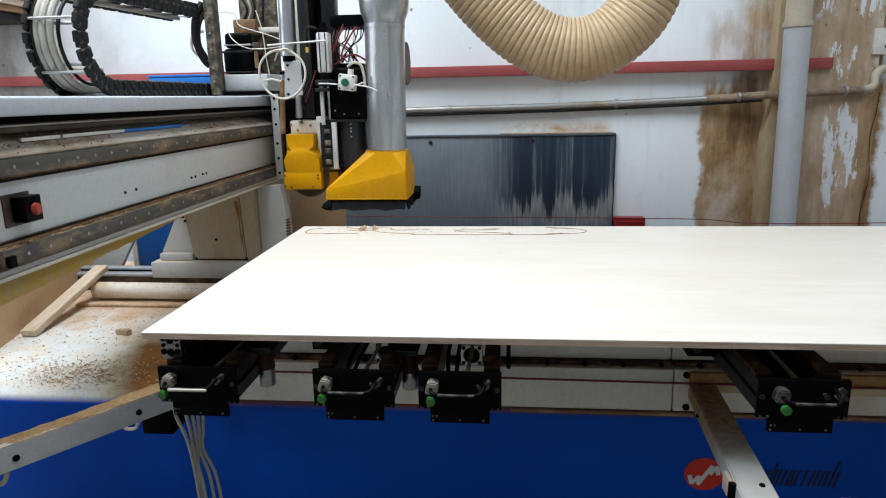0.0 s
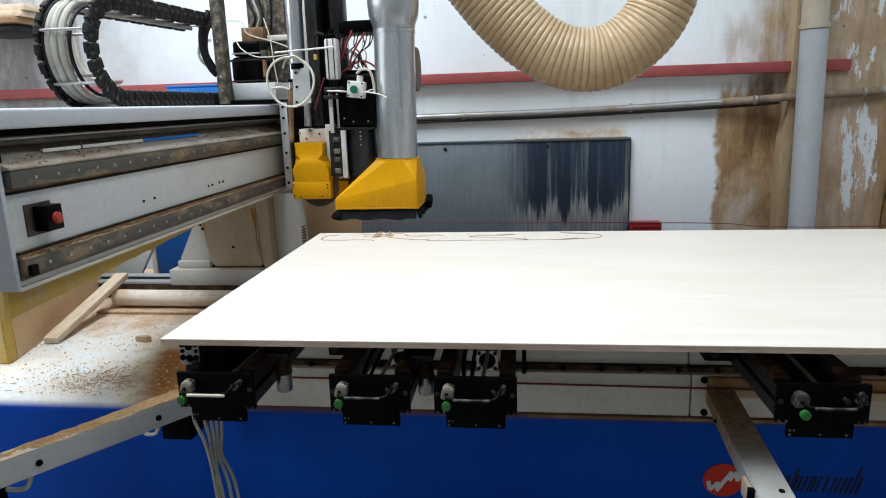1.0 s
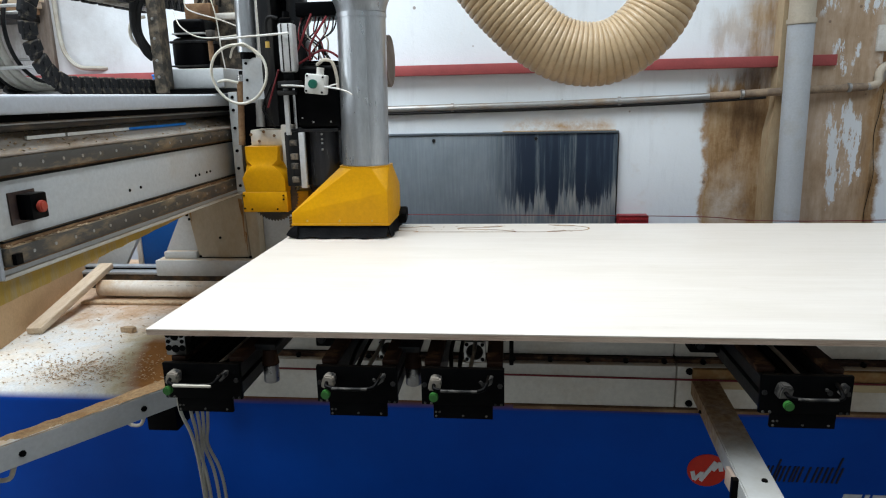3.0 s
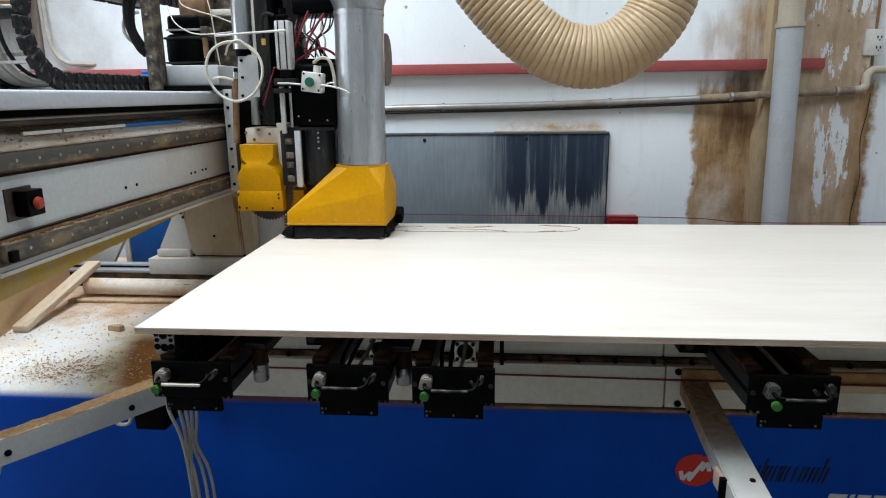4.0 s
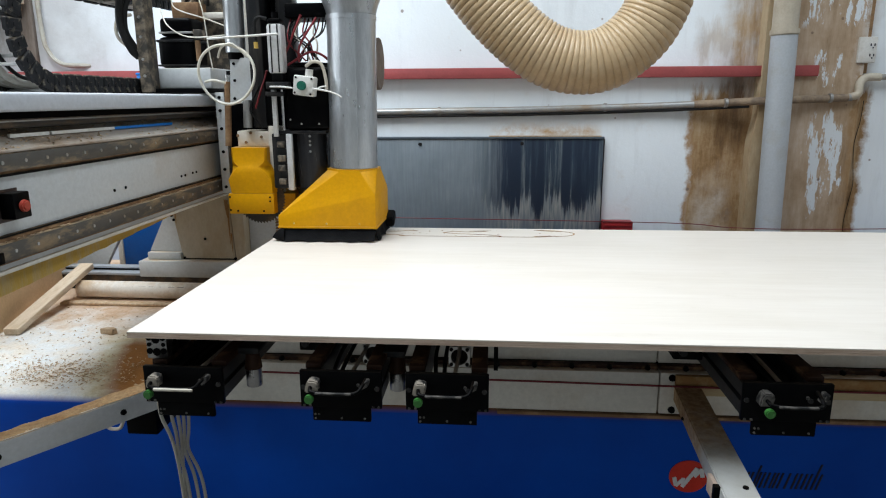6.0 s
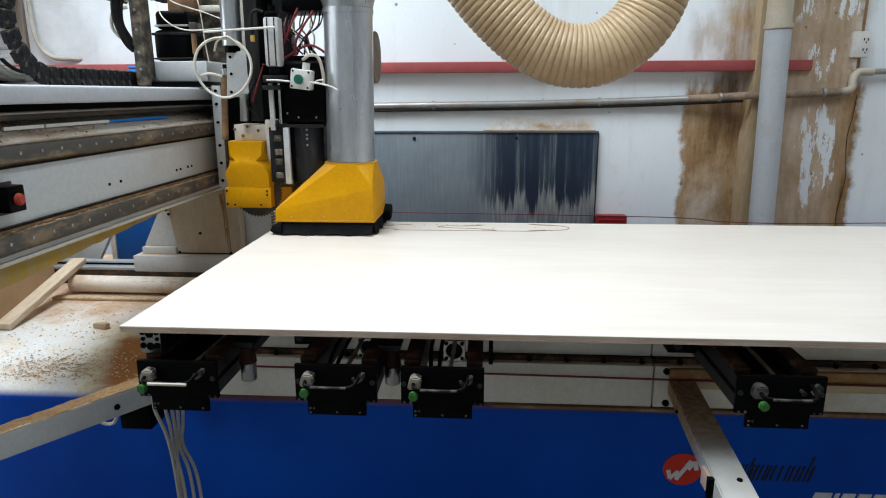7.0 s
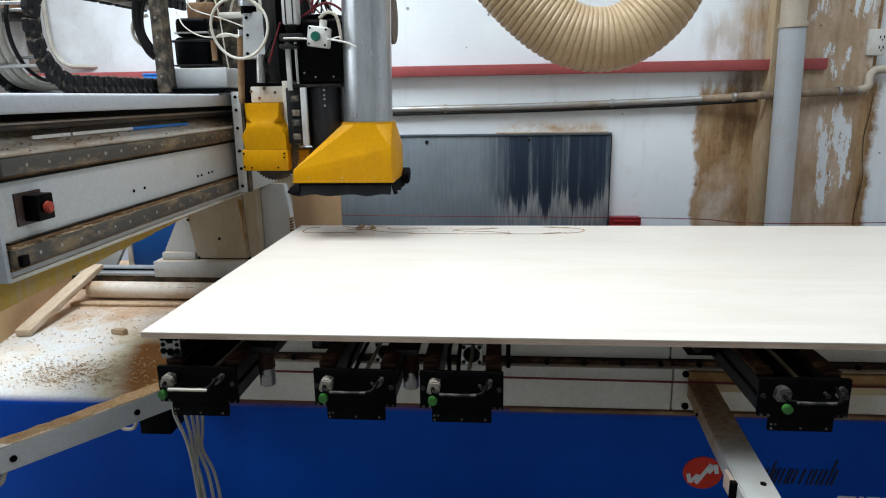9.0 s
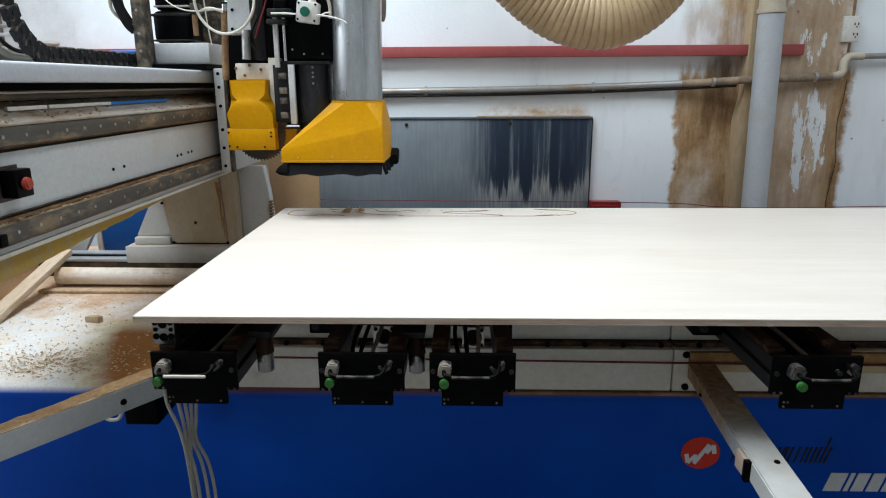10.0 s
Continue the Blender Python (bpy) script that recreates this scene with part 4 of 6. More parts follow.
# ---- the sliding work supports ----
def work_support(wide=False):
    """Built with its middle at x = 0; the front plate stands at y = 1.77."""
    th = thing("work_support", (0, 1.77, 0.80), "sliding aluminium work support with black end plate and handle", "work support", "work supports under the sheet")
    w = 0.0915
    part("end_plate", box(-w, w, 1.764, 1.776, 0.800, 0.887, 0.0015), M_BLACK, th)
    part("lower_plate", box(-0.066, 0.066, 1.766, 1.776, 0.766, 0.7995, 0.0015), M_BLACK, th)
    for s in (-1, 1):
        prof = [(s * 0.052, 0.806), (s * 0.0875, 0.806), (s * 0.0875, 0.835), (s * 0.0795, 0.838), (s * 0.0795, 0.846), (s * 0.0875, 0.849), (s * 0.0875, 0.876), (s * 0.052, 0.876)]
        part("profile", prism(prof, "y", 1.777, 3.05), M_GUN, th, "dark grooved beam profile")
    for s in (-1, 1):
        part("slide_strip", box(s * 0.070 - 0.018, s * 0.070 + 0.018, 1.80, 3.05, 0.8765, 0.889, 0.002), M_RUST, th, "rusty brown slide strip")
    for i, (dx, dz) in enumerate(((-0.028, 0.0), (-0.01, 0.004), (0.012, 0.0))):
        part("air_hose", sweep(curve_points([(dx, 1.80, 0.857 + dz), (dx * 1.4, 2.0, 0.858 + dz), (dx * 0.4, 2.3, 0.857 + dz), (dx, 3.0, 0.858)], 6), 0.005, 8), (M_WIRE, M_WIRE, M_CABLE)[i], th)
    k = (0.0, 0.007)[wide]
    h = part("handle", sweep(curve_points([(-0.062 + k, 1.764, 0.862), (-0.060 + k, 1.735, 0.860), (-0.052 + k, 1.722, 0.856), (0, 1.720, 0.853), (0.042 + k, 1.722, 0.856), (0.054, 1.735, 0.866), (0.058, 1.764, 0.870)], 6), 0.0042, 10), M_BLACK, th, "black bar handle worn bright along its edge")
    part("grip_bar", box(-0.044 + k, 0.034 + k, 1.7125, 1.7195, 0.8545, 0.8585, 0.001), M_WORN, h)
    part("thumb_piece", prism([(-0.074 + k, 0.846), (-0.047 + k, 0.846), (-0.043 + k, 0.868), (-0.048 + k, 0.874), (-0.066 + k, 0.875), (-0.072 + k, 0.862)], "y", 1.736, 1.763, 0.003), (M_POST, M_WORN)[wide], h, "worn handle post")
    part("end_post", prism([(0.050 + k, 0.852), (0.066 + k, 0.862), (0.068 + k, 0.874), (0.058 + k, 0.874)], "y", 1.742, 1.763, 0.002), M_WORN, h, "worn handle end")
    part("button", cyl((-0.059 + k, 1.7265, 0.840), (-0.059 + k, 1.714, 0.840), 0.0100, seg=20, bevel=0.002), M_GREEN, th, "round green button")
    bolts(th, [(-0.084, 1.764, 0.848), (0.082, 1.764, 0.848), (0.046, 1.764, 0.850)], (0, -1, 0), 0.0062, 0.004, M_GUN)
    bolts(th, [(0.040, 1.764, 0.856)], (0, -1, 0), 0.0045, 0.003, M_WORN)
    bolts(th, [(x, 1.764, 0.804) for x in (-0.084, -0.070, 0.072, 0.085)], (0, -1, 0), 0.0032, 0.003, M_WORN)
    bolts(th, [(-0.060, 1.766, 0.772), (-0.060, 1.766, 0.782), (-0.052, 1.766, 0.782), (0.0, 1.766, 0.774), (0.052, 1.766, 0.774)], (0, -1, 0), 0.0028, 0.002, M_WORN)
    return th


def supports():
    first = work_support()
    rows = (-0.963, -0.602, -0.365, 0.354)
    first.location.x = rows[0]
    for x in rows[1:3]:
        copy_thing(first, pose(x, 1.77, 0.80))
    last = work_support(True)
    last.location.x = rows[3]
    for x in (rows[0], rows[3]):
        solid("cover_plate", box(x - 0.05, x + 0.05, 1.79, 2.7, 0.846, 0.852, 0.001), M_GUN, "dark cover plate between the support's rails", "cover plate", "cover plates")
    solid("bright_grip", box(rows[0] - 0.040, rows[0] + 0.048, 1.7055, 1.7120, 0.8545, 0.8605, 0.002), M_CABLE, "bright worn strip along the handle", "strip")
    first["label"] = "sliding aluminium work support with black end plate and bundled cables"

    def vac_block(x, y0, y1):
        th = thing("support_block", (x, (y0 + y1) / 2, 0.889), "dark block carrying the plywood sheet", "support block", "support blocks")
        part("foot", box(x - 0.06, x + 0.06, y0, y1, 0.8895, 0.925, 0.003), M_BLACK, th)
        part("pad", box(x - 0.055, x + 0.055, y0 + 0.005, y1 - 0.005, 0.9255, 0.955, 0.003), M_RUBBER, th)

    for x in rows:
        vac_block(x, 1.98, 2.16)
        vac_block(x, 2.6, 2.78)

    # pneumatic cylinders, square bodied, end on to the operator
    def cylinder(x, z, y0, s=0.036, hole=0.021):
        th = thing("air_cylinder", (x, y0 + 0.1, z - s), "square aluminium air cylinder with a round bore", "air cylinder", "air cylinders")
        bm = bmesh.new()
        n = 24
        outer, inner = [], []
        for k in range(n):
            a = math.tau * (k + 0.5) / n
            c, d = math.cos(a), math.sin(a)
            g = max(abs(c), abs(d))
            outer.append((x + s * 0.97 * c / g, z + s * 0.97 * d / g))
            inner.append((x + hole * c, z + hole * d))
        o0, i0 = [bm.verts.new((p[0], y0, p[1])) for p in outer], [bm.verts.new((p[0], y0, p[1])) for p in inner]
        o1, i1 = [bm.verts.new((p[0], y0 + 0.07, p[1])) for p in outer], [bm.verts.new((p[0], y0 + 0.03, p[1])) for p in inner]
        for k in range(n):
            j = (k + 1) % n
            bm.faces.new((o0[k], o0[j], i0[j], i0[k]))
            bm.faces.new((i0[k], i0[j], i1[j], i1[k]))
            bm.faces.new((o0[j], o0[k], o1[k], o1[j]))
        bm.faces.new(i1)
        bm.faces.new(o1)
        part("cylinder_body", bm, M_ALU, th)
        part("mount", box(x - 0.085, x + 0.085, y0 + 0.005, y0 + 0.065, z + s, 0.8135, 0.001), M_GUN, th)
        part("bore", cyl((x, y0 + 0.02, z), (x, y0 + 0.029, z), hole * 0.96, seg=20), M_DARK, th)
        bolts(th, [(x + a * s * 0.72, y0, z + b * s * 0.72) for a in (-1, 1) for b in (-1, 1)], (0, -1, 0), 0.006, 0.003, M_BLACK)

    cylinder(-0.357, 0.780, 2.12, 0.030, 0.0235)
    cylinder(-0.597, 0.780, 2.125, 0.030, 0.0225)
    # extruded end block on the first support
    th = thing("extrusion_block", (-1.035, 1.82, 0.889), "aluminium extrusion block with open chambers", "extrusion")
    part("block", box(-1.062, -1.012, 1.80, 2.1, 0.8895, 0.952, 0.004), M_PIN, th)
    for dx, dz, r in ((0, 0.016, 0.0095), (-0.0165, 0.020, 0.0070), (0.0165, 0.020, 0.0070), (0, -0.014, 0.0095), (-0.0165, -0.012, 0.0075), (0.0165, -0.012, 0.0075), (-0.017, 0.004, 0.005), (0.017, 0.004, 0.005)):
        part("chamber", cyl((-1.037 + dx, 1.7985, 0.921 + dz), (-1.037 + dx, 1.801, 0.921 + dz), r, seg=10), M_BLACK, th)

    def clamp(x):
        th = thing("stop_pin", (x, 1.88, 0.792), "polished steel stop cylinder beside the support", "stop cylinder", "stop cylinders")
        part("pin", cyl((x, 1.885, 0.792), (x, 1.885, 0.838), 0.019, seg=24, bevel=0.002), M_PIN, th)
        part("neck", cyl((x, 1.885, 0.8385), (x, 1.885, 0.877), 0.021, 0.016, seg=20), M_RUST, th)
        part("arm", box(x - 0.032, x + 0.02, 1.87, 1.99, 0.8775, 0.893, 0.003), M_GUN, th)

    # black valve blocks with hoses, bolted to the sides of two supports
    for x0, x1 in ((-0.775, -0.689), (0.190, 0.263)):
        th = thing("valve_block", ((x0 + x1) / 2, 2.07, 0.83), "black valve block bolted to the side of a support", "valve block", "valve blocks")
        part("block", box(x0, x1, 2.03, 2.12, 0.825, 0.880, 0.004), M_BLACK, th)
        part("knob", cyl((x0 + 0.02, 2.03, 0.85), (x0 + 0.02, 2.012, 0.85), 0.010, seg=12), M_GUN, th)
        for k in range(3):
            xa = x0 + 0.018 + 0.02 * k
            part("hose", sweep(curve_points([(xa, 2.07, 0.878), (xa - 0.01, 2.05, 0.905), (xa - 0.03, 2.1, 0.915), (xa - 0.035, 2.2, 0.87), (xa - 0.03, 2.3, 0.80), (xa - 0.02, 2.42, 0.728)], 5), 0.006, 8), M_WIRE, th)
    clamp(-0.845)
    solid("stop_bracket", box(-0.262, -0.250, 2.16, 2.20, 0.725, 0.80, 0.001), M_BLACK, "black upright stop on the cream rail", "stop")
    solid("paper_scrap", prism([(0.262, 0.7725), (0.322, 0.7725), (0.31, 0.785), (0.292, 0.80), (0.283, 0.783)], "y", 2.252, 2.285, 0.001), M_WHITE, "crumpled white scrap on the rail", "paper scrap")
    clamp(-0.492)
    th = thing("cable_bundle", (-1.02, 1.84, 0.3), "off-white cables hanging from the support", "cables")
    rng = random.Random(5)
    for i, (x0, xm, x1) in enumerate(((-1.068, -1.038, -1.036), (-1.046, -1.035, -1.026), (-1.034, -1.031, -1.036), (-1.024, -1.028, -1.014), (-1.014, -1.023, -1.002))):
        y = 1.838 + 0.008 * i
        p = [(x0, y, 0.80), (x0 + 0.001, y, 0.73), (x0 * 0.4 + xm * 0.6, y + 0.004, 0.67), (xm, y, 0.62), (x1, y + 0.006, 0.55), (x1 + 0.35 * (x1 - xm), y + 0.01, 0.46), (x1 + 0.006 * (i - 2), 1.87, 0.30), (x1 + 0.02 * (i - 2), 2.0, 0.05)]
        part("cable", sweep(curve_points(p, 6), 0.0042, 8), M_SHEATH, th)


# ---- the plywood sheet ----
def plywood_sheet():
    th = thing("plywood_sheet", (0.14, 2.37, 0.955), "pale birch plywood sheet with routed outlines near its edge", "plywood sheet")
    part("face", box(-1.08, 1.36, 1.76, 2.98, 0.9672, 0.970, 0.0006), M_PLY, th)
    for i in range(5):
        inset = 0.0006 if i % 2 else 0.0
        part("ply", box(-1.08 + inset, 1.36 - inset, 1.76 + inset, 2.98 - inset, 0.9553 + 0.0024 * i, 0.9576 + 0.0024 * i), M_EDGE, th, "brown ply edge" if i % 2 else "")

    def groove(points, closed=False, w=0.0042):
        pts = curve_points(points, 5)
        bm = bmesh.new()
        rows = []
        for i, p in enumerate(pts):
            d = (pts[min(i + 1, len(pts) - 1)] - pts[max(i - 1, 0)]).normalized()
            n = Vector((-d.y, d.x, 0)) * w * (0.6 + 0.5 * abs(noise.noise(p * 30)))
            rows.append([bm.verts.new(p + n + Vector((0, 0, 0.0004))), bm.verts.new(p - n + Vector((0, 0, 0.0004))), bm.verts.new(p - n * 0.6 - Vector((0, 0, 0.001))), bm.verts.new(p + n * 0.6 - Vector((0, 0, 0.001)))])
        for a, b in zip(rows, rows[1:]):
            for k in range(4):
                bm.faces.new((a[k], a[(k + 1) % 4], b[(k + 1) % 4], b[k]))
        part("routed_line", bm, M_CUT, th, "scorched brown routed line")

    Z = 0.9702

    def P(*xy):
        return [(x, y, Z) for x, y in xy]

    # outlines: a body with a rounded head and a tail, three times along the back edge
    groove(P((-0.28, 2.822), (-0.12, 2.822), (-0.09, 2.828), (-0.06, 2.836), (0.0, 2.846), (0.03, 2.868), (0.036, 2.90), (0.0, 2.93), (-0.06, 2.935), (-0.11, 2.955)))
    groove(P((-0.13, 2.818), (-0.10, 2.838), (-0.05, 2.845)))
    groove(P((-0.11, 2.955), (-0.03, 2.945), (0.0, 2.93)))
    groove(P((-0.46, 2.89), (-0.41, 2.872), (-0.33, 2.862), (-0.28, 2.85), (-0.24, 2.832), (-0.30, 2.822), (-0.62, 2.822)))
    groove(P((-0.46, 2.89), (-0.42, 2.91), (-0.36, 2.905), (-0.31, 2.915), (-0.29, 2.93), (-0.36, 2.92)))
    groove(P((-0.88, 2.905), (-0.83, 2.89), (-0.79, 2.90), (-0.75, 2.87), (-0.68, 2.845), (-0.62, 2.838), (-0.60, 2.822)))
    groove(P((-0.72, 2.945), (-0.70, 2.91), (-0.64, 2.905), (-0.60, 2.925), (-0.56, 2.915)))
    groove(P((-0.90, 2.955), (-0.84, 2.935), (-0.78, 2.95), (-0.73, 2.965)))
    groove(P((-1.04, 2.865), (-1.02, 2.84), (-0.96, 2.835), (-0.90, 2.842), (-0.84, 2.838), (-0.82, 2.826)), w=0.004)
    groove(P((-1.04, 2.865), (-1.03, 2.92), (-0.99, 2.935)))
    bm = bmesh.new()
    for k in range(7):
        a = k * 0.7
        p = Vector((-0.80 + 0.02 * math.cos(a), 2.90 + 0.016 * math.sin(a), 0.970))
        bm2 = [bm.verts.new(p), bm.verts.new(p + Vector((0.025 * math.cos(a), 0.02 * math.sin(a), 0.004))), bm.verts.new(p + Vector((0.008, 0.006, 0.018 + 0.004 * math.sin(a * 3))))]
        bm.faces.new(bm2)
    rng = random.Random(31)
    bm2 = bmesh.new()
    for k in range(70):
        x, y = rng.choice((-0.95, -0.84, -0.70, -0.60, -0.42, -0.26, -0.06)) + rng.gauss(0, 0.04), rng.uniform(2.80, 2.95)
        r, a = rng.uniform(0.002, 0.006), rng.uniform(0, math.tau)
        c, n = math.cos(a) * r, math.sin(a) * r
        bm2.faces.new([bm2.verts.new(p) for p in ((x + c, y + n, 0.9704), (x - n * 0.5, y + c * 0.5, 0.9712), (x - c, y - n, 0.9704), (x + n * 0.5, y - c * 0.5, 0.9706))])
    solid("wood_chips", bm2, M_CUT, "scorched brown crumbs beside the routed lines", "wood chips", kind="stuff", smooth=False)
    solid("shaving", bm, M_CHIP, "curled brown shaving on the plywood", "shaving", kind="stuff", smooth=False)


# ---- the gantry ----
def gantry():
    th = thing("gantry", (-1.6, 3.6, 0.66), "grey cantilevered router gantry with dusty rails", "gantry")
    fx = -1.36
    part("beam", box(-1.80, fx, 1.752, 4.05, 1.092, 1.366, 0.004), M_GREY, th)
    part("end_plate", box(-1.81, fx + 0.006, 1.738, 1.7515, 1.085, 1.44, 0.003), M_CAP, th)
    # solid block set back from the face, its shade put into the colour
    part("recess", box(-1.80, fx - 0.075, 1.752, 4.05, 1.3665, 1.446, 0.002), M_DARK, th, "dark recess shade above the beam")
    part("shelf", prism([(fx - 0.0745, 1.3668), (fx + 0.001, 1.3668), (fx + 0.001, 1.3572), (fx + 0.022, 1.3572), (fx + 0.022, 1.362), (fx - 0.0745, 1.404)], "y", 1.7525, 4.05, 0.001), M_LEDGE, th, "sloping dusty ledge")
    part("cover", box(-1.82, fx + 0.012, 1.66, 4.0, 1.4465, 1.492, 0.008, seg=3), M_CAP, th, "pale grey top cover")
    part("screw_rod", cyl((fx - 0.03, 1.70, 1.418), (fx - 0.03, 4.0, 1.418), 0.011, seg=12), M_TRACK, th, "dark oily rod")
    part("rod_strip", box(fx - 0.0215, fx - 0.017, 1.72, 4.0, 1.4225, 1.4265), M_ZINC, th, "thin grey strip along the rod")
    part("rod_bearing", box(fx - 0.07, fx + 0.012, 1.70, 1.7518, 1.3745, 1.446, 0.003), M_BLACK, th, "black rod bearing")
    for ya, yb in ((1.925, 2.065), (2.075, 2.36)):
        part("scale_strip", box(fx - 0.03, fx - 0.024, ya, yb, 1.386, 1.3945), M_WHITE, th, "white strip")
    part("scale_strip", box(fx - 0.03, fx - 0.024, 2.361, 2.72, 1.386, 1.3940), M_SKY, th, "bright blue strip")
    for z0, z1 in ((1.316, 1.356), (1.113, 1.157)):
        r = part("rail", box(fx, fx + 0.022, 1.755, 4.0, z0, z1, 0.004), M_BAND, th)
        for y in np.arange(1.83, 3.6, 0.075):
            part("bolt", cyl((fx + 0.0215, y, (z0 + z1) / 2), (fx + 0.0235, y, (z0 + z1) / 2), 0.0044, seg=8), M_ZINC, r)
        # thin raised strip that draws the line of shade beside the rail
        part("shade_line", box(fx, fx + 0.012, 1.755, 4.0, z1 + 0.0105 if z1 < 1.2 else z0 - 0.0125, z1 + 0.0150 if z1 < 1.2 else z0 - 0.0075), M_DARK, th)
        if z1 < 1.2:
            part("grime_shade", box(fx, fx + 0.010, 1.755, 4.0, z1 + 0.0005, z1 + 0.010, 0.002), M_BROWN, th, "line of caked sawdust")
        part("lower_grime", box(fx, fx + 0.006, 1.755, 4.0, z0 - 0.007, z0 - 0.0005, 0.001), M_BROWN, th)
    # ragged yellow strip below the beam
    rng = random.Random(11)
    low = [(y, 1.018 + 0.055 * (y - 1.75) + rng.uniform(-0.001, 0.002)) for y in np.arange(2.70, 1.74, -0.03)]
    part("paint_strip", prism([(1.75, 1.0915), (2.715, 1.0915), (2.70, 1.075)] + low, "x", fx - 0.042, fx - 0.03), M_YOLD, th, "worn yellow strip below the beam")
    part("drip_lip", box(fx - 0.045, fx + 0.002, 1.752, 4.05, 1.081, 1.0915, 0.002), M_CREAM, th)
    bolts(th, [(fx, 2.28, 1.212), (fx, 2.34, 1.213), (fx, 2.70, 1.205), (fx, 2.73, 1.205), (fx, 2.79, 1.207), (fx, 2.82, 1.207)], (1, 0, 0), 0.005, 0.003, M_BLACK)
    rng = random.Random(21)
    bm = bmesh.new()
    for k in range(620):
        on_ledge = k % 3
        y = 1.76 + 1.9 * rng.random() ** 1.3
        if on_ledge:
            w = rng.uniform(0, 0.09)
            p = Vector((fx + 0.018 - w, y, 1.3645 + 0.0425 * w / 0.0965))
        else:
            p = Vector((fx + rng.uniform(0.008, 0.022), y, 1.1585))
        h = rng.uniform(0.002, 0.008)
        a = rng.uniform(0, math.tau)
        d = Vector((math.cos(a), math.sin(a), 0)) * h
        e = Vector((-d.y, d.x, 0)) * 0.6
        lift = Vector((0, 0, rng.uniform(0.001, 0.005)))
        bm.faces.new([bm.verts.new(v) for v in (p + d, p + e + lift, p - d, p - e)])
    tagged(part("sawdust", bm, M_CHIP, th, "wood chips lying on the ledge and rail", smooth=False), kind="stuff")
    # stop switch on the face
    part("switch_plate", box(fx, fx + 0.004, 1.80, 1.885, 1.20, 1.274), M_PLATE, th, "dull switch plate")
    sw = part("switch_box", box(fx + 0.0045, fx + 0.040, 1.822, 1.876, 1.208, 1.268, 0.003), M_BLACK, th, "black switch box")
    part("button", cyl((fx + 0.0405, 1.848, 1.237), (fx + 0.053, 1.848, 1.237), 0.015, 0.013, 20, bevel=0.003), M_REDBTN, sw, "red stop button")
    part("plug", box(fx + 0.0225, fx + 0.034, 1.757, 1.779, 1.117, 1.143, 0.002), M_BLACK, th, "black plug")
    # leg and foot at the back
    leg = prism([(-1.717, 0.729), (-1.770, 1.080), (-1.470, 1.080), (-1.452, 0.729)], "y", 3.36, 3.9, 0.006)
    part("leg", leg, M_LEG, th, "yellowed cream leg with shade in its colour, widening upward")
    part("leg_side", prism([(-1.405, 0.60), (-1.270, 0.60), (-1.263, 0.85), (-1.272, 0.97), (-1.29, 1.0795), (-1.405, 1.0795)], "y", 3.42, 3.47, 0.003), M_GREY, th, "grey leg side plate")
    part("leg_trim", prism([(-1.4515, 0.729), (-1.406, 0.729), (-1.406, 1.0795), (-1.4695, 1.0795)], "y", 3.352, 3.9, 0.003), M_LEG, th, "yellowed edge strip")
    part("gusset", prism([(-1.885, 0.765), (-1.720, 0.765), (-1.752, 0.98), (-1.775, 0.98)], "y", 3.372, 3.50, 0.003), M_GREY, th, "pale sloping web")
    part("foot", box(-1.915, -1.40, 3.334, 3.92, 0.6845, 0.728, 0.004), M_CREAM, th, "cream foot on the guide rail")
    part("foot_apron", box(-1.918, -1.40, 3.316, 3.3335, 0.650, 0.728, 0.005), M_GREY, th, "cream foot apron")
    part("foot_block", box(-1.885, -1.72, 3.345, 3.60, 0.7285, 0.7645, 0.005), M_GREY, th)
    part("seam", box(-1.715, -1.45, 3.3575, 3.3605, 0.731, 0.735), M_DARK, th)
    bolts(th, [(-1.755, 3.36, 0.94), (-1.745, 3.36, 0.92), (-1.708, 3.36, 0.737), (-1.456, 3.352, 0.737), (-1.60, 3.36, 0.83)], (0, -1, 0), 0.007, 0.004, M_BLACK)
    for x, z0, z1, w in ((-1.478, 0.80, 1.0, 0.006), (-1.485, 0.93, 1.02, 0.010), (-1.735, 0.90, 0.99, 0.005), (-1.470, 0.75, 0.86, 0.004)):
        part("rust_run", prism([(x - w, z1), (x + w, z1 - 0.006), (x + w * 0.4, (z0 + z1) / 2), (x + w * 0.25, z0), (x - w * 0.2, z0 + 0.02), (x - w * 0.6, (z0 + z1) / 2)], "y", 3.3588, 3.3602), M_RUSTY, th, "brown rust run")
    # toothed strip down the leg's edge
    bm = bmesh.new()
    for k in range(9):
        box(-1.272, -1.258, 3.41, 3.44, 0.80 + 0.014 * k, 0.808 + 0.014 * k, bm=bm)
    part("tooth_strip", bm, M_BROWN, th, "dirty toothed strip")
    return th


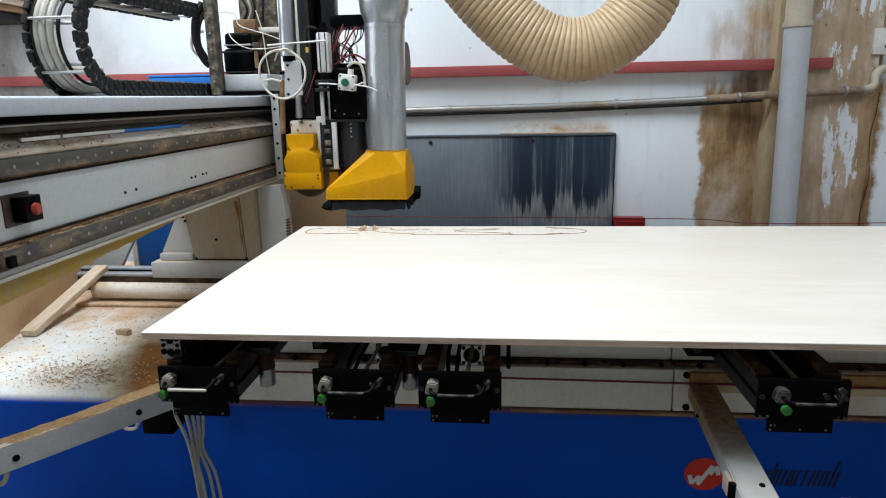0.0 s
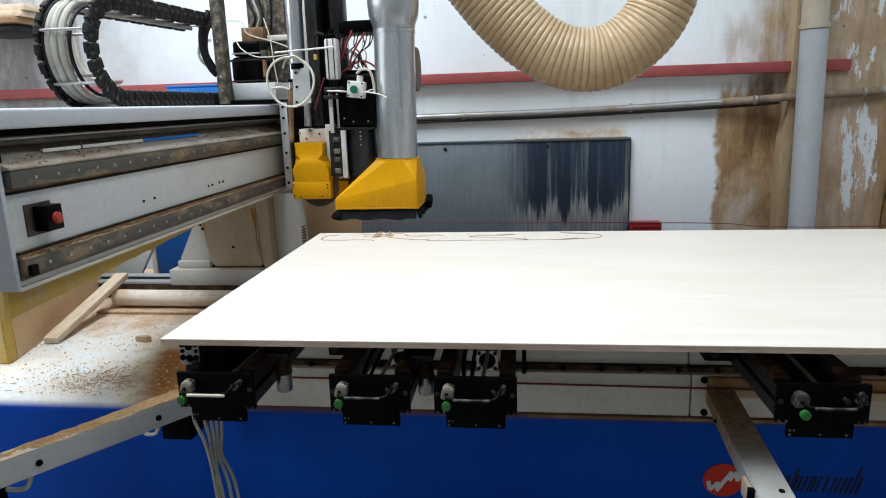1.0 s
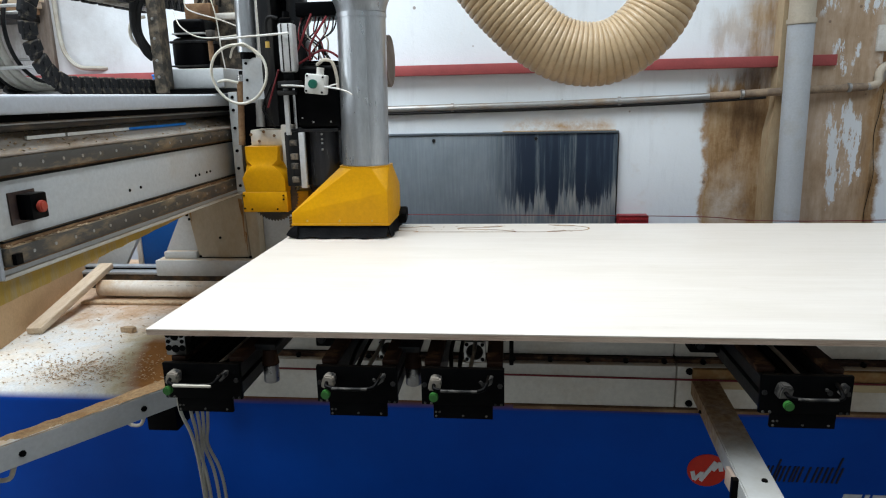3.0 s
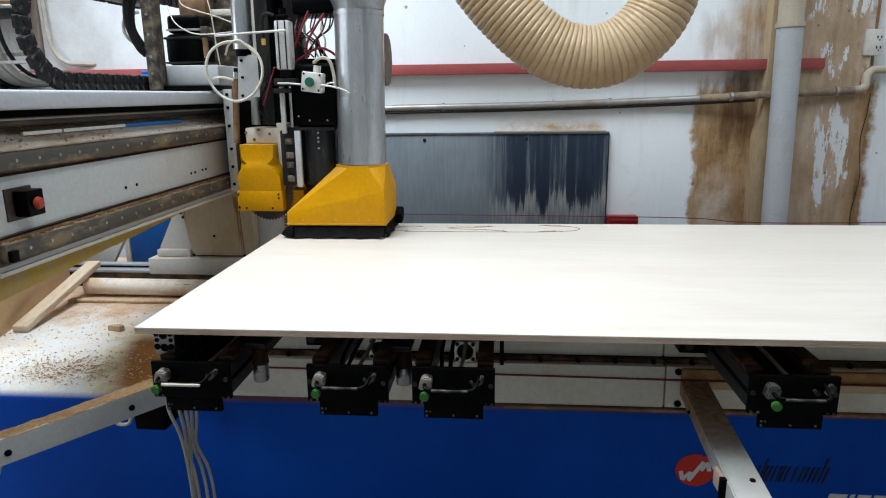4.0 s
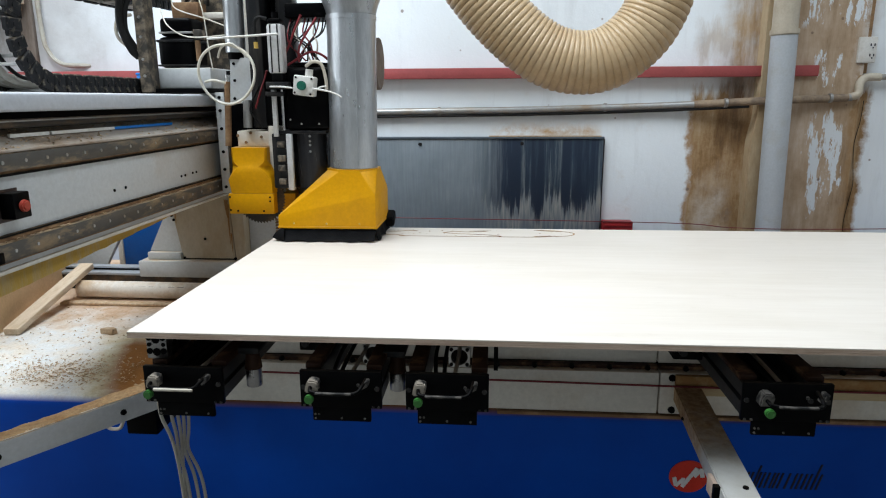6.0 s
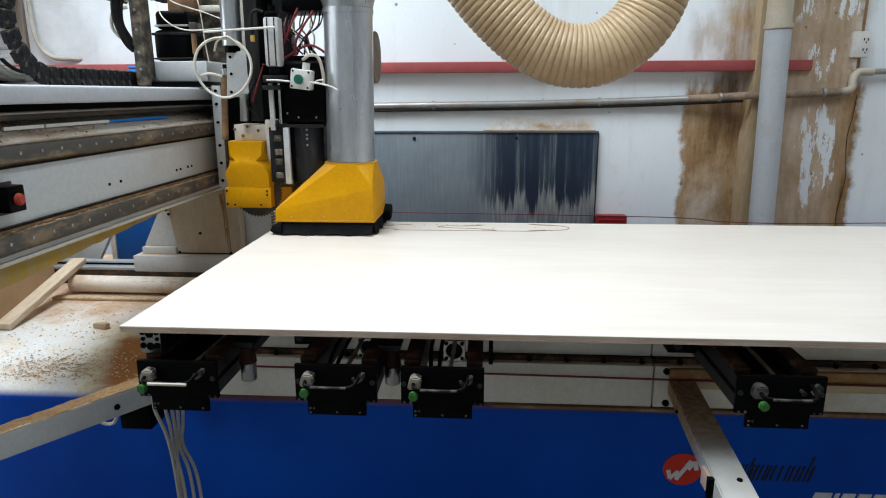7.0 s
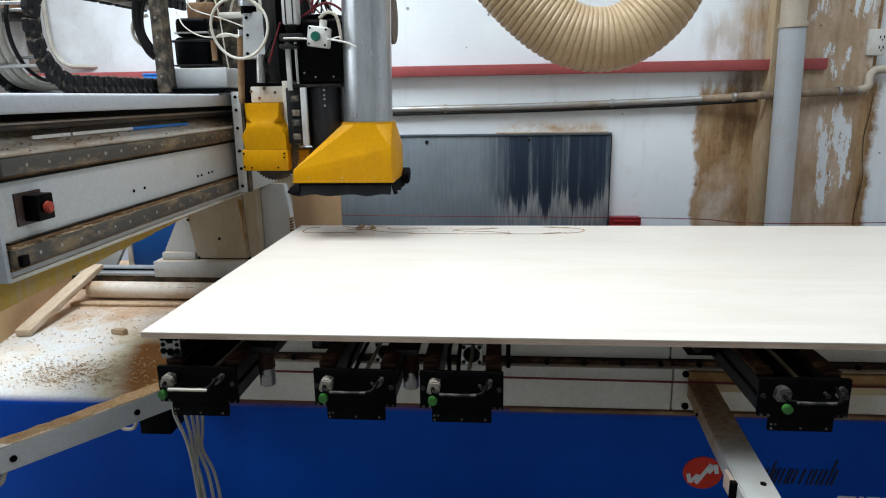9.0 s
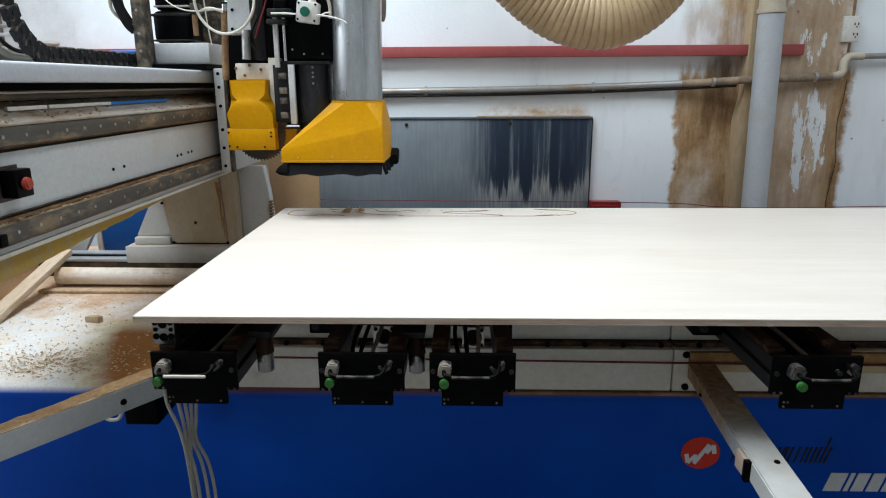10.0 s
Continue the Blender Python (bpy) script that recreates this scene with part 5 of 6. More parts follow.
# ---- the carriage that runs along the gantry ----
def carriage():
    th = thing("carriage", (-1.35, 3.1, 1.11), "steel carriage with a black motor on the gantry", "carriage")
    part("side_plate", box(-1.332, -1.295, 2.965, 3.30, 1.105, 1.50, 0.004), M_GREY, th)
    part("plate_edge", box(-1.294, -1.284, 2.965, 3.0, 1.105, 1.50, 0.002), M_RAIL, th)
    bolts(th, [(-1.314, 2.965, z) for z in (1.13, 1.2, 1.27, 1.36, 1.43, 1.48)], (0, -1, 0), 0.007, 0.004, M_BLACK)
    part("saddle", box(-1.555, -1.333, 2.95, 3.25, 1.515, 1.592, 0.006), M_GREY, th, "pale grey saddle")
    m = part("motor", box(-1.555, -1.408, 2.985, 3.12, 1.593, 1.712, 0.022, seg=3), M_BLACK, th, "black drive motor")
    part("ring", box(-1.558, -1.405, 2.982, 3.123, 1.690, 1.700, 0.004), M_GUN, m)
    part("ring", box(-1.558, -1.405, 2.982, 3.123, 1.600, 1.607, 0.003), M_GUN, m)
    u = part("upper_motor", box(-1.543, -1.415, 2.99, 3.11, 1.713, 1.782, 0.016, seg=3), M_BLACK, th, "black motor cap")
    part("clamp_band", box(-1.546, -1.412, 2.987, 3.113, 1.722, 1.730, 0.003), M_ALU, u, "silver clamp band")
    part("back_box", box(-1.53, -1.42, 3.08, 3.16, 1.783, 1.85, 0.005), M_BROWN, th, "dusty brown box")
    part("cable_tray", box(-1.53, -1.345, 3.17, 3.20, 1.593, 2.2, 0.004), M_MOTTLE, th, "dusty dark plate behind the motor")
    for k in range(5):
        part("loom", sweep(curve_points([(-1.50 + 0.03 * k, 3.15, 2.15), (-1.51 + 0.03 * k, 3.13, 2.0), (-1.47 + 0.02 * k, 3.12, 1.90), (-1.50 + 0.025 * k, 3.13, 1.84)], 5), 0.006, 8), (M_WIRE, M_SHEATH, M_WIRE, M_MOTTLE, M_WIRE)[k], th)
    part("small_fitting", box(-1.40, -1.372, 2.97, 3.02, 1.70, 1.735, 0.003), M_MOTTLE, th)
    part("small_fitting", cyl((-1.39, 2.985, 1.62), (-1.39, 2.985, 1.695), 0.010, seg=12), M_BROWN, th)
    part("cross_bracket", box(-1.50, -1.20, 3.12, 3.15, 1.79, 1.815, 0.003), M_CREAM, th)
    part("chain_bracket", box(-1.575, -1.533, 2.87, 2.94, 1.50, 2.2, 0.004), M_MOTTLE, th, "dusty dark chain bracket")
    part("foot_plate", box(-1.60, -1.333, 2.90, 3.2, 1.4975, 1.5145, 0.003), M_BLACK, th)
    bolts(th, [(-1.554, 2.87, z) for z in (1.56, 1.62, 1.70, 1.77, 1.84)], (0, -1, 0), 0.006, 0.004, M_ALU)
    for i, p in enumerate(([(-1.56, 2.86, 1.9), (-1.60, 2.80, 1.83), (-1.61, 2.79, 1.74), (-1.575, 2.82, 1.66), (-1.55, 2.87, 1.63)],
                           [(-1.55, 2.86, 1.86), (-1.585, 2.82, 1.80), (-1.59, 2.81, 1.72), (-1.555, 2.86, 1.655)],
                           [(-1.56, 2.85, 1.78), (-1.63, 2.80, 1.76), (-1.64, 2.80, 1.70), (-1.57, 2.84, 1.65)])):
        part("loom", sweep(curve_points([(-1.575 + (a + 1.545) * 0.6, 2.90 + (b - 2.90) * 0.5, c) for a, b, c in p], 6), (0.014, 0.011, 0.006)[i], 10), (M_WIRE, M_WIRE, M_CABLE)[i], th)
    for i, p in enumerate(([(-1.50, 2.93, 1.80), (-1.46, 2.90, 1.74), (-1.38, 2.89, 1.70), (-1.25, 2.9, 1.705), (-1.20, 2.9, 1.715)],
                           [(-1.36, 2.94, 1.87), (-1.33, 2.92, 1.78), (-1.32, 2.92, 1.66), (-1.31, 2.92, 1.58)],
                           [(-1.52, 2.9, 1.86), (-1.44, 2.89, 1.85), (-1.42, 2.89, 1.80), (-1.30, 2.9, 1.76), (-1.2, 2.9, 1.72)])):
        part("air_line", sweep(curve_points(p, 6), 0.0024, 7), M_TUBE, th)
    part("rear_plate", box(-1.30, -1.20, 3.10, 3.13, 1.50, 2.3, 0.004), M_CREAM, th)
    return th


# ---- the head that rises and sinks ----
def head():
    th = thing("router_head", (-0.9, 2.85, 0.97), "router head with yellow extraction hood and steel duct", "router head")
    # hood: slanting left side, bevelled shoulders, round mouth
    y0, y1 = 2.700, 2.95

    # straight-sided box with a slanting side, folded in facets to an eight-sided mouth
    hood = bmesh.new()
    cx, cy, mz, ap, hc = -0.756, 2.815, 1.219, 0.092, 0.038
    corners = ((-1.018, y0, 1.062), (-0.660, y0, 1.138), (-0.656, y1, 1.138), (-1.018, y1, 1.062))
    lowv = [hood.verts.new((x, y, 1.024)) for x, y, z in corners]
    mid = [hood.verts.new(p) for p in corners]
    mouth = [hood.verts.new((cx + a, cy + b, mz)) for a, b in ((-hc, -ap), (hc, -ap), (ap, -hc), (ap, hc), (hc, ap), (-hc, ap), (-ap, hc), (-ap, -hc))]
    collar = [hood.verts.new((v.co.x, v.co.y, mz + 0.007)) for v in mouth]
    for i in range(4):
        j = (i + 1) % 4
        hood.faces.new((lowv[i], lowv[j], mid[j], mid[i]))
        hood.faces.new((mid[i], mid[j], mouth[(2 * i + 1) % 8], mouth[2 * i]))
        hood.faces.new((mid[j], mouth[(2 * i + 2) % 8], mouth[(2 * i + 1) % 8]))
    for i in range(8):
        hood.faces.new((mouth[i], mouth[(i + 1) % 8], collar[(i + 1) % 8], collar[i]))
    hood.faces.new(collar)
    hood.faces.new(lowv[::-1])
    folds = [e for e in hood.edges if e.verts[0] in mid or e.verts[1] in mid]
    bmesh.ops.bevel(hood, geom=folds, offset=0.004, segments=2, affect="EDGES", profile=0.5)
    hd = part("hood", hood, M_YEL, th, "yellow sheet-steel extraction hood")
    part("hood_lip", box(-1.0195, -0.656, y0 - 0.002, y1 + 0.002, 1.016, 1.0235, 0.001), M_YEL, hd)
    bolts(hd, [(-0.96, y0, 1.034), (-0.84, y0, 1.034), (-0.72, y0, 1.034)], (0, -1, 0), 0.004, 0.002, M_YOLD, "rivet")
    # brush skirt in ragged flaps
    rng = random.Random(2)
    for (ax, ay), (bx, by), n, flare in (((-1.000, y0 + 0.004), (-0.664, y0 + 0.004), 30, 0.026), ((-0.662, y0 + 0.0085), (-0.660, y1 - 0.004), 18, 0.010), ((-0.6645, y1 - 0.004), (-1.016, y1 - 0.004), 24, 0.006), ((-1.014, y1 - 0.0085), (-1.014, y0 + 0.0085), 14, 0.016)):
        sk = bmesh.new()
        rows = []
        for k in range(n + 1):
            s = k / n
            p = Vector((ax + (bx - ax) * s, ay + (by - ay) * s, 0))
            nrm = Vector((by - ay, ax - bx, 0)).normalized()
            out, z = flare + 0.004 * math.sin(k * 0.9) + rng.uniform(0, 0.002), 0.9714 + 0.003 * (1 + math.sin(k * 0.55 + n)) + rng.uniform(0, 0.001)
            outer = [p + Vector((0, 0, 1.0155)), p + nrm * out * 0.3 + Vector((0, 0, 0.993)), p + nrm * out + Vector((0, 0, z))]
            rows.append([sk.verts.new(q) for q in outer] + [sk.verts.new(q - nrm * 0.004) for q in outer[::-1]])
        for a, b in zip(rows, rows[1:]):
            for k in range(6):
                sk.faces.new((a[k], a[(k + 1) % 6], b[(k + 1) % 6], b[k]))
        sk.faces.new(rows[0][::-1])
        sk.faces.new(rows[-1])
        part("skirt", sk, M_RUBBER, hd, "ragged black brush skirt")
    part("skirt_corner", prism([(2.90, 1.02), (2.90, 0.985), (2.935, 0.99), (2.965, 1.012), (2.955, 1.045)], "x", -0.672, -0.628, 0.004), M_RUBBER, hd, "black rubber corner flap")
    part("skirt_corner", loft([[(-1.012, 2.700, 1.014), (-0.996, 2.694, 1.014), (-0.996, 2.74, 1.014), (-1.012, 2.74, 1.014)], [(-1.030, 2.692, 1.000), (-0.995, 2.682, 1.000), (-0.995, 2.75, 1.000), (-1.030, 2.75, 1.000)], [(-1.040, 2.690, 0.984), (-0.992, 2.676, 0.984), (-0.992, 2.75, 0.984), (-1.040, 2.75, 0.984)], [(-1.026, 2.700, 0.9725), (-1.000, 2.680, 0.9725), (-1.000, 2.74, 0.9725), (-1.026, 2.74, 0.9725)]]), M_RUBBER, hd, "bunched black rubber corner")
    # duct
    dx, dy = -0.757, 2.815
    part("duct", cyl((dx - 0.0, dy, 1.228), (dx + 0.008, dy, 1.752), 0.0865, seg=48), M_GALV, th, "galvanised round extraction duct")
    part("duct_collar", cyl((dx + 0.008, dy, 1.738), (dx + 0.0082, dy, 1.758), 0.0890, seg=48, bevel=0.003), M_GALV, th)
    part("duct_elbow", loft([[(dx + 0.009 + r * math.cos(k * math.tau / 40), dy + r * math.sin(k * math.tau / 40), z) for k in range(40)] for r, z in ((0.087, 1.758), (0.090, 1.775), (0.104, 1.81), (0.108, 1.86), (0.108, 2.6))]), M_GALV, th)
    # thin raised strip added where a bright highlight runs down the duct
    part("highlight_strip", box(dx + 0.032, dx + 0.036, dy - 0.0835, dy - 0.0795, 1.24, 1.735), M_GALV, th)
    part("side_lid", cyl((-0.694, 2.96, 1.60), (-0.674, 2.96, 1.60), 0.095, seg=36, bevel=0.003), M_DULL, th, "dark round lid")
    # spindle
    sp = part("spindle_motor", box(-0.994, -0.832, 2.775, 2.95, 1.362, 1.583, 0.016, seg=3), M_BLACK, th, "black spindle motor")
    part("motor_cap", cyl((-0.915, 2.86, 1.5835), (-0.915, 2.86, 1.600), 0.07, seg=28, bevel=0.006), M_BLACK, sp)
    part("flange", box(-1.030, -0.846, 2.772, 2.95, 1.350, 1.361, 0.002), M_GUN, sp)
    part("spindle", cyl((-0.925, 2.86, 1.3495), (-0.925, 2.86, 1.150), 0.0705, 0.0675, 36), M_SPIN, th, "dark steel spindle body")
    part("spindle_nose", cyl((-0.925, 2.86, 1.1495), (-0.925, 2.86, 1.110), 0.0675, 0.050, 36, bevel=0.004), M_GUN, th)
    bolts(th, [(-0.912, 2.79, z) for z in (1.340, 1.322, 1.308, 1.285)], (0, -1, 0), 0.0045, 0.002, M_ALU)
    bolts(th, [(-0.935, 2.775, 1.385), (-0.87, 2.775, 1.385), (-0.975, 2.775, 1.40)], (0, -1, 0), 0.004, 0.002, M_ALU)
    # push-button box, hung a little askew
    tilt = Matrix.Translation((-0.905, 0, 1.517)) @ pose(0, 0, 0, 0, 7, 0)

    def askew(bm):
        bmesh.ops.transform(bm, matrix=tilt, verts=bm.verts)
        return bm

    bx = part("button_box", askew(box(-0.036, 0.036, 2.715, 2.771, -0.034, 0.034, 0.006)), M_WHITE, th, "white push-button box")
    part("push_button", askew(cyl((-0.004, 2.7145, 0.0), (-0.004, 2.702, 0.0), 0.0165, 0.0155, 24, bevel=0.002)), M_TEAL, bx, "round green push button")
    for a in (-1, 1):
        for b in (-1, 1):
            part("screw", askew(cyl((a * 0.028, 2.717, b * 0.026), (a * 0.028, 2.713, b * 0.026), 0.0042, 0.0036, 10)), M_BLACK, bx)
    part("gland", askew(cyl((0.010, 2.745, 0.0345), (0.010, 2.745, 0.058), 0.013, seg=14)), M_WHITE, bx)
    part("cable_tie", sweep(curve_points([(-1.03, 2.735, 1.515), (-0.985, 2.728, 1.514), (-0.942, 2.713, 1.510)], 5), 0.0032, 6), M_WHITE, th)
    part("cable_tie", sweep(curve_points([(-0.869, 2.713, 1.507), (-0.83, 2.712, 1.501), (-0.79, 2.70, 1.490), (-0.768, 2.695, 1.478)], 5), 0.0032, 6), M_WHITE, th)
    part("cable_tie", sweep(curve_points([(-0.869, 2.716, 1.500), (-0.845, 2.718, 1.512), (-0.825, 2.722, 1.515)], 5), 0.0024, 6), M_WHITE, th)
    # pneumatic cylinder with its rods
    cy = part("air_cylinder", box(-1.032, -0.978, 2.735, 2.79, 1.560, 1.726, 0.009), M_PALE, th, "silver air cylinder")
    for x in (-1.017, -0.992):
        part("groove", box(x - 0.0022, x + 0.0022, 2.7335, 2.736, 1.563, 1.723), M_GUN, cy)
    part("cap", box(-1.026, -0.984, 2.737, 2.785, 1.7265, 1.744, 0.006), M_BLACK, cy)
    part("cap", cyl((-1.005, 2.76, 1.7445), (-1.005, 2.76, 1.765), 0.013, seg=16, bevel=0.002), M_BLACK, cy)
    part("cap", box(-1.022, -0.982, 2.737, 2.788, 1.532, 1.5595, 0.004), M_BLACK, cy)
    part("fitting", sweep(curve_points([(-1.032, 2.75, 1.742), (-1.058, 2.745, 1.748), (-1.074, 2.745, 1.728), (-1.073, 2.745, 1.67)], 5), 0.006, 8), M_WIRE, cy)
    part("ferrule", cyl((-1.0735, 2.745, 1.645), (-1.0735, 2.745, 1.666), 0.0075, seg=12), M_YOLD, cy, "brass ferrule")
    part("clamp_block", box(-1.045, -0.965, 2.735, 2.80, 1.506, 1.5315, 0.004), M_GUN, th)
    part("clamp_block", box(-1.05, -0.985, 2.74, 2.80, 1.482, 1.498, 0.003), M_GUN, th)
    part("rod", box(-1.036, -1.020, 2.762, 2.778, 1.34, 1.506, 0.002), M_PALE, th, "pale guide bar")
    part("rod", cyl((-1.000, 2.775, 1.506), (-1.0, 2.775, 1.362), 0.006, seg=14), M_CHROME, th, "bright guide rod")
    part("guide_strip", box(-0.993, -0.972, 2.765, 2.782, 1.145, 1.3495, 0.002), M_PALE, th, "pale guide strip")
    part("guide_back", box(-1.052, -0.994, 2.785, 2.83, 1.15, 1.3495, 0.003), M_GUN, th, "dark guide plate")
    for z in (1.165, 1.215, 1.25, 1.30):
        part("guide_stop", box(-1.030, -1.002, 2.770, 2.7845, z, z + 0.022, 0.003), M_MOTTLE, th)
    part("back_plate", box(-1.28, -0.87, 2.965, 2.99, 1.13, 1.58, 0.004), M_BLACK, th, "black back plate")
    part("upper_plate", box(-1.15, -1.03, 2.965, 2.99, 1.5805, 2.2, 0.004), M_BLACK, th)
    part("column", box(-1.137, -1.086, 2.84, 2.9645, 1.37, 2.3, 0.004), M_GUN, th, "dark upright column")
    part("column", box(-1.048, -0.984, 2.90, 2.9645, 1.5835, 2.3, 0.004), M_GUN, th, "dark upright column")
    # saw unit
    def guard(z, xa, xb, f, c, d):
        return [(xa, f + d, z), (xa + c, f, z), (xb - c, f, z), (xb, f + d, z), (xb, 2.955, z), (xa, 2.955, z)]

    up = loft([guard(1.298, -1.216, -1.080, 2.800, 0.006, 0.006), guard(1.246, -1.218, -1.082, 2.800, 0.010, 0.010), guard(1.228, -1.224, -1.074, 2.790, 0.036, 0.040),
               guard(1.205, -1.231, -1.062, 2.786, 0.022, 0.050), guard(1.180, -1.238, -1.054, 2.786, 0.010, 0.052), guard(1.129, -1.226, -1.058, 2.789, 0.006, 0.040)])
    part("saw_guard", up, M_YEL, th, "yellow moulded saw guard")
    lo = part("saw_box", box(-1.234, -1.060, 2.788, 2.957, 1.051, 1.1285, 0.003), M_YEL, th, "yellow saw housing")
    part("side_wing", box(-1.0595, -0.99, 2.83, 2.95, 1.055, 1.125, 0.003), M_YEL, lo)
    bolts(lo, [(-1.228, 2.788, 1.115), (-1.228, 2.788, 1.066), (-1.074, 2.788, 1.115), (-1.074, 2.788, 1.10), (-1.2, 2.788, 1.063), (-1.10, 2.788, 1.063)], (0, -1, 0), 0.004, 0.003, M_BLACK)
    bm = bmesh.new()
    n = 48
    rim = []
    for k in range(n * 2):
        r = 0.098 if k % 2 else 0.090
        a = math.tau * (k + (0.5 if k % 2 else 0)) / (2 * n)
        rim.append((-1.125 + r * math.cos(a), 1.106 + r * math.sin(a)))
    part("saw_blade", prism(rim, "y", 2.828, 2.832, bm=bm), M_RAIL, th, "toothed circular saw blade", smooth=False)
    part("saw_block", box(-1.203, -1.068, 2.84, 2.96, 1.2985, 1.357, 0.004), M_CREAM, th, "dusty cream block")
    part("guard_post", box(-1.080, -1.040, 2.832, 2.88, 1.10, 1.375, 0.003), M_CREAM, th)
    bolts(th, [(-1.20, 2.84, 1.34), (-1.15, 2.84, 1.35), (-1.11, 2.84, 1.335), (-1.17, 2.84, 1.315)], (0, -1, 0), 0.006, 0.004, M_BROWN)
    part("brown_rod", cyl((-1.232, 2.86, 1.536), (-1.247, 2.86, 1.30), 0.012, seg=12), M_BROWN, th)
    part("rod_tip", cyl((-1.231, 2.86, 1.5365), (-1.231, 2.86, 1.56), 0.009, seg=12), M_CHROME, th)
    gb = part("grey_box", prism([(-1.213, 1.62), (-1.112, 1.62), (-1.118, 1.48), (-1.135, 1.458), (-1.225, 1.456)], "y", 2.85, 2.90, 0.003), M_GREY, th, "light grey bracket box")
    bolts(gb, [(-1.20, 2.85, 1.60), (-1.205, 2.85, 1.475), (-1.20, 2.85, 1.54), (-1.13, 2.85, 1.60)], (0, -1, 0), 0.006, 0.004, M_BLACK)
    part("black_slot", box(-1.11, -1.06, 2.845, 2.90, 1.37, 1.50, 0.003), M_BLACK, th)
    part("small_cylinder", cyl((-1.155, 2.83, 1.37), (-1.15, 2.83, 1.47), 0.016, seg=16), M_ALU, th, "small silver cylinder")
    part("thin_duct", cyl((-1.196, 2.87, 1.64), (-1.187, 2.87, 2.3), 0.036, seg=28), M_GALV, th, "thin galvanised tube")
    part("thin_neck", cyl((-1.197, 2.87, 1.615), (-1.196, 2.87, 1.645), 0.028, seg=20), M_BLACK, th)
    # coiled air hose ring and lines
    ring_pts = [(-1.209 + 0.104 * math.cos(a), 2.80 + 0.012 * math.sin(2 * a), 1.559 + 0.104 * math.sin(a)) for a in np.linspace(0, math.tau, 41)[:-1]]
    part("hose_ring", sweep(ring_pts, 0.0052, 8, closed=True), M_TUBE, th, "looped white air hose")
    part("air_line", sweep(curve_points([(-1.245, 2.82, 1.62), (-1.22, 2.80, 1.655), (-1.18, 2.80, 1.665), (-1.13, 2.81, 1.62)], 6), 0.004, 7), M_TUBE, th)
    part("air_line", sweep(curve_points([(-1.30, 2.82, 1.535), (-1.26, 2.80, 1.54), (-1.22, 2.81, 1.53)], 6), 0.005, 7), M_TUBE, th)
    part("air_line", sweep(curve_points([(-1.11, 2.80, 1.44), (-1.08, 2.78, 1.50), (-1.06, 2.78, 1.55), (-1.05, 2.77, 1.57)], 6), 0.0035, 7), M_RWIRE, th)
    part("cross_tube", cyl((-1.26, 2.78, 1.682), (-0.985, 2.72, 1.69), 0.004, seg=8), M_WHITE, th, "thin white tube")
    part("air_line", sweep(curve_points([(-1.10, 2.82, 1.52), (-1.13, 2.80, 1.44), (-1.11, 2.80, 1.40), (-1.09, 2.80, 1.37)], 6), 0.004, 7), M_WIRE, th)
    # wiring above the spindle
    rng = random.Random(9)
    part("terminal_rack", box(-0.983, -0.838, 2.80, 2.96, 1.752, 1.80, 0.004), M_BLACK, th, "black terminal rack")
    for k in range(11):
        x0 = -0.97 + 0.013 * k
        x1 = -0.97 + rng.uniform(0, 0.11)
        p = [(x0, 2.83, 1.75), (x0 + rng.uniform(-0.02, 0.02), 2.80, 1.70), ((x0 + x1) / 2 + rng.uniform(-0.03, 0.03), 2.79, 1.66), (x1, 2.82, 1.605)]
        part("wire", sweep(curve_points(p, 6), 0.003, 6), (M_RWIRE, M_WIRE, M_WIRE, M_CABLE)[k % 4], th)
    for p in ([(-0.985, 2.79, 1.587), (-0.952, 2.79, 1.605), (-0.91, 2.79, 1.629), (-0.88, 2.79, 1.634), (-0.85, 2.79, 1.622), (-0.83, 2.80, 1.605)], [(-0.99, 2.79, 1.62), (-0.965, 2.78, 1.66), (-0.945, 2.785, 1.71), (-0.925, 2.80, 1.76)], [(-0.935, 2.785, 1.60), (-0.93, 2.78, 1.65), (-0.90, 2.78, 1.70), (-0.87, 2.80, 1.75)]):
        part("wire", sweep(curve_points(p, 6), 0.0042, 7), M_RWIRE, th, "thick dark red wire")
    part("wire", sweep(curve_points([(-0.91, 2.78, 1.585), (-0.88, 2.765, 1.60), (-0.85, 2.765, 1.59), (-0.836, 2.765, 1.54), (-0.835, 2.765, 1.50)], 6), 0.006, 7), M_CABLE, th)
    return th


# ---- cable chain ----
def link_mesh(length, height):
    """A side plate with a waist, as long as one link."""
    bm = bmesh.new()
    box(-0.010, 0.010, -length * 0.34, length * 0.40, -height / 2, height / 2, 0.004, bm=bm, seg=1)
    box(-0.006, 0.006, -length * 0.66, -length * 0.30, -height * 0.43, height * 0.43, 0.003, bm=bm, seg=1)
    cyl((0.0095, length * 0.02, 0), (0.0125, length * 0.02, 0), height * 0.14, seg=8, bm=bm)
    return finish(bm, "link", M_CHAIN)


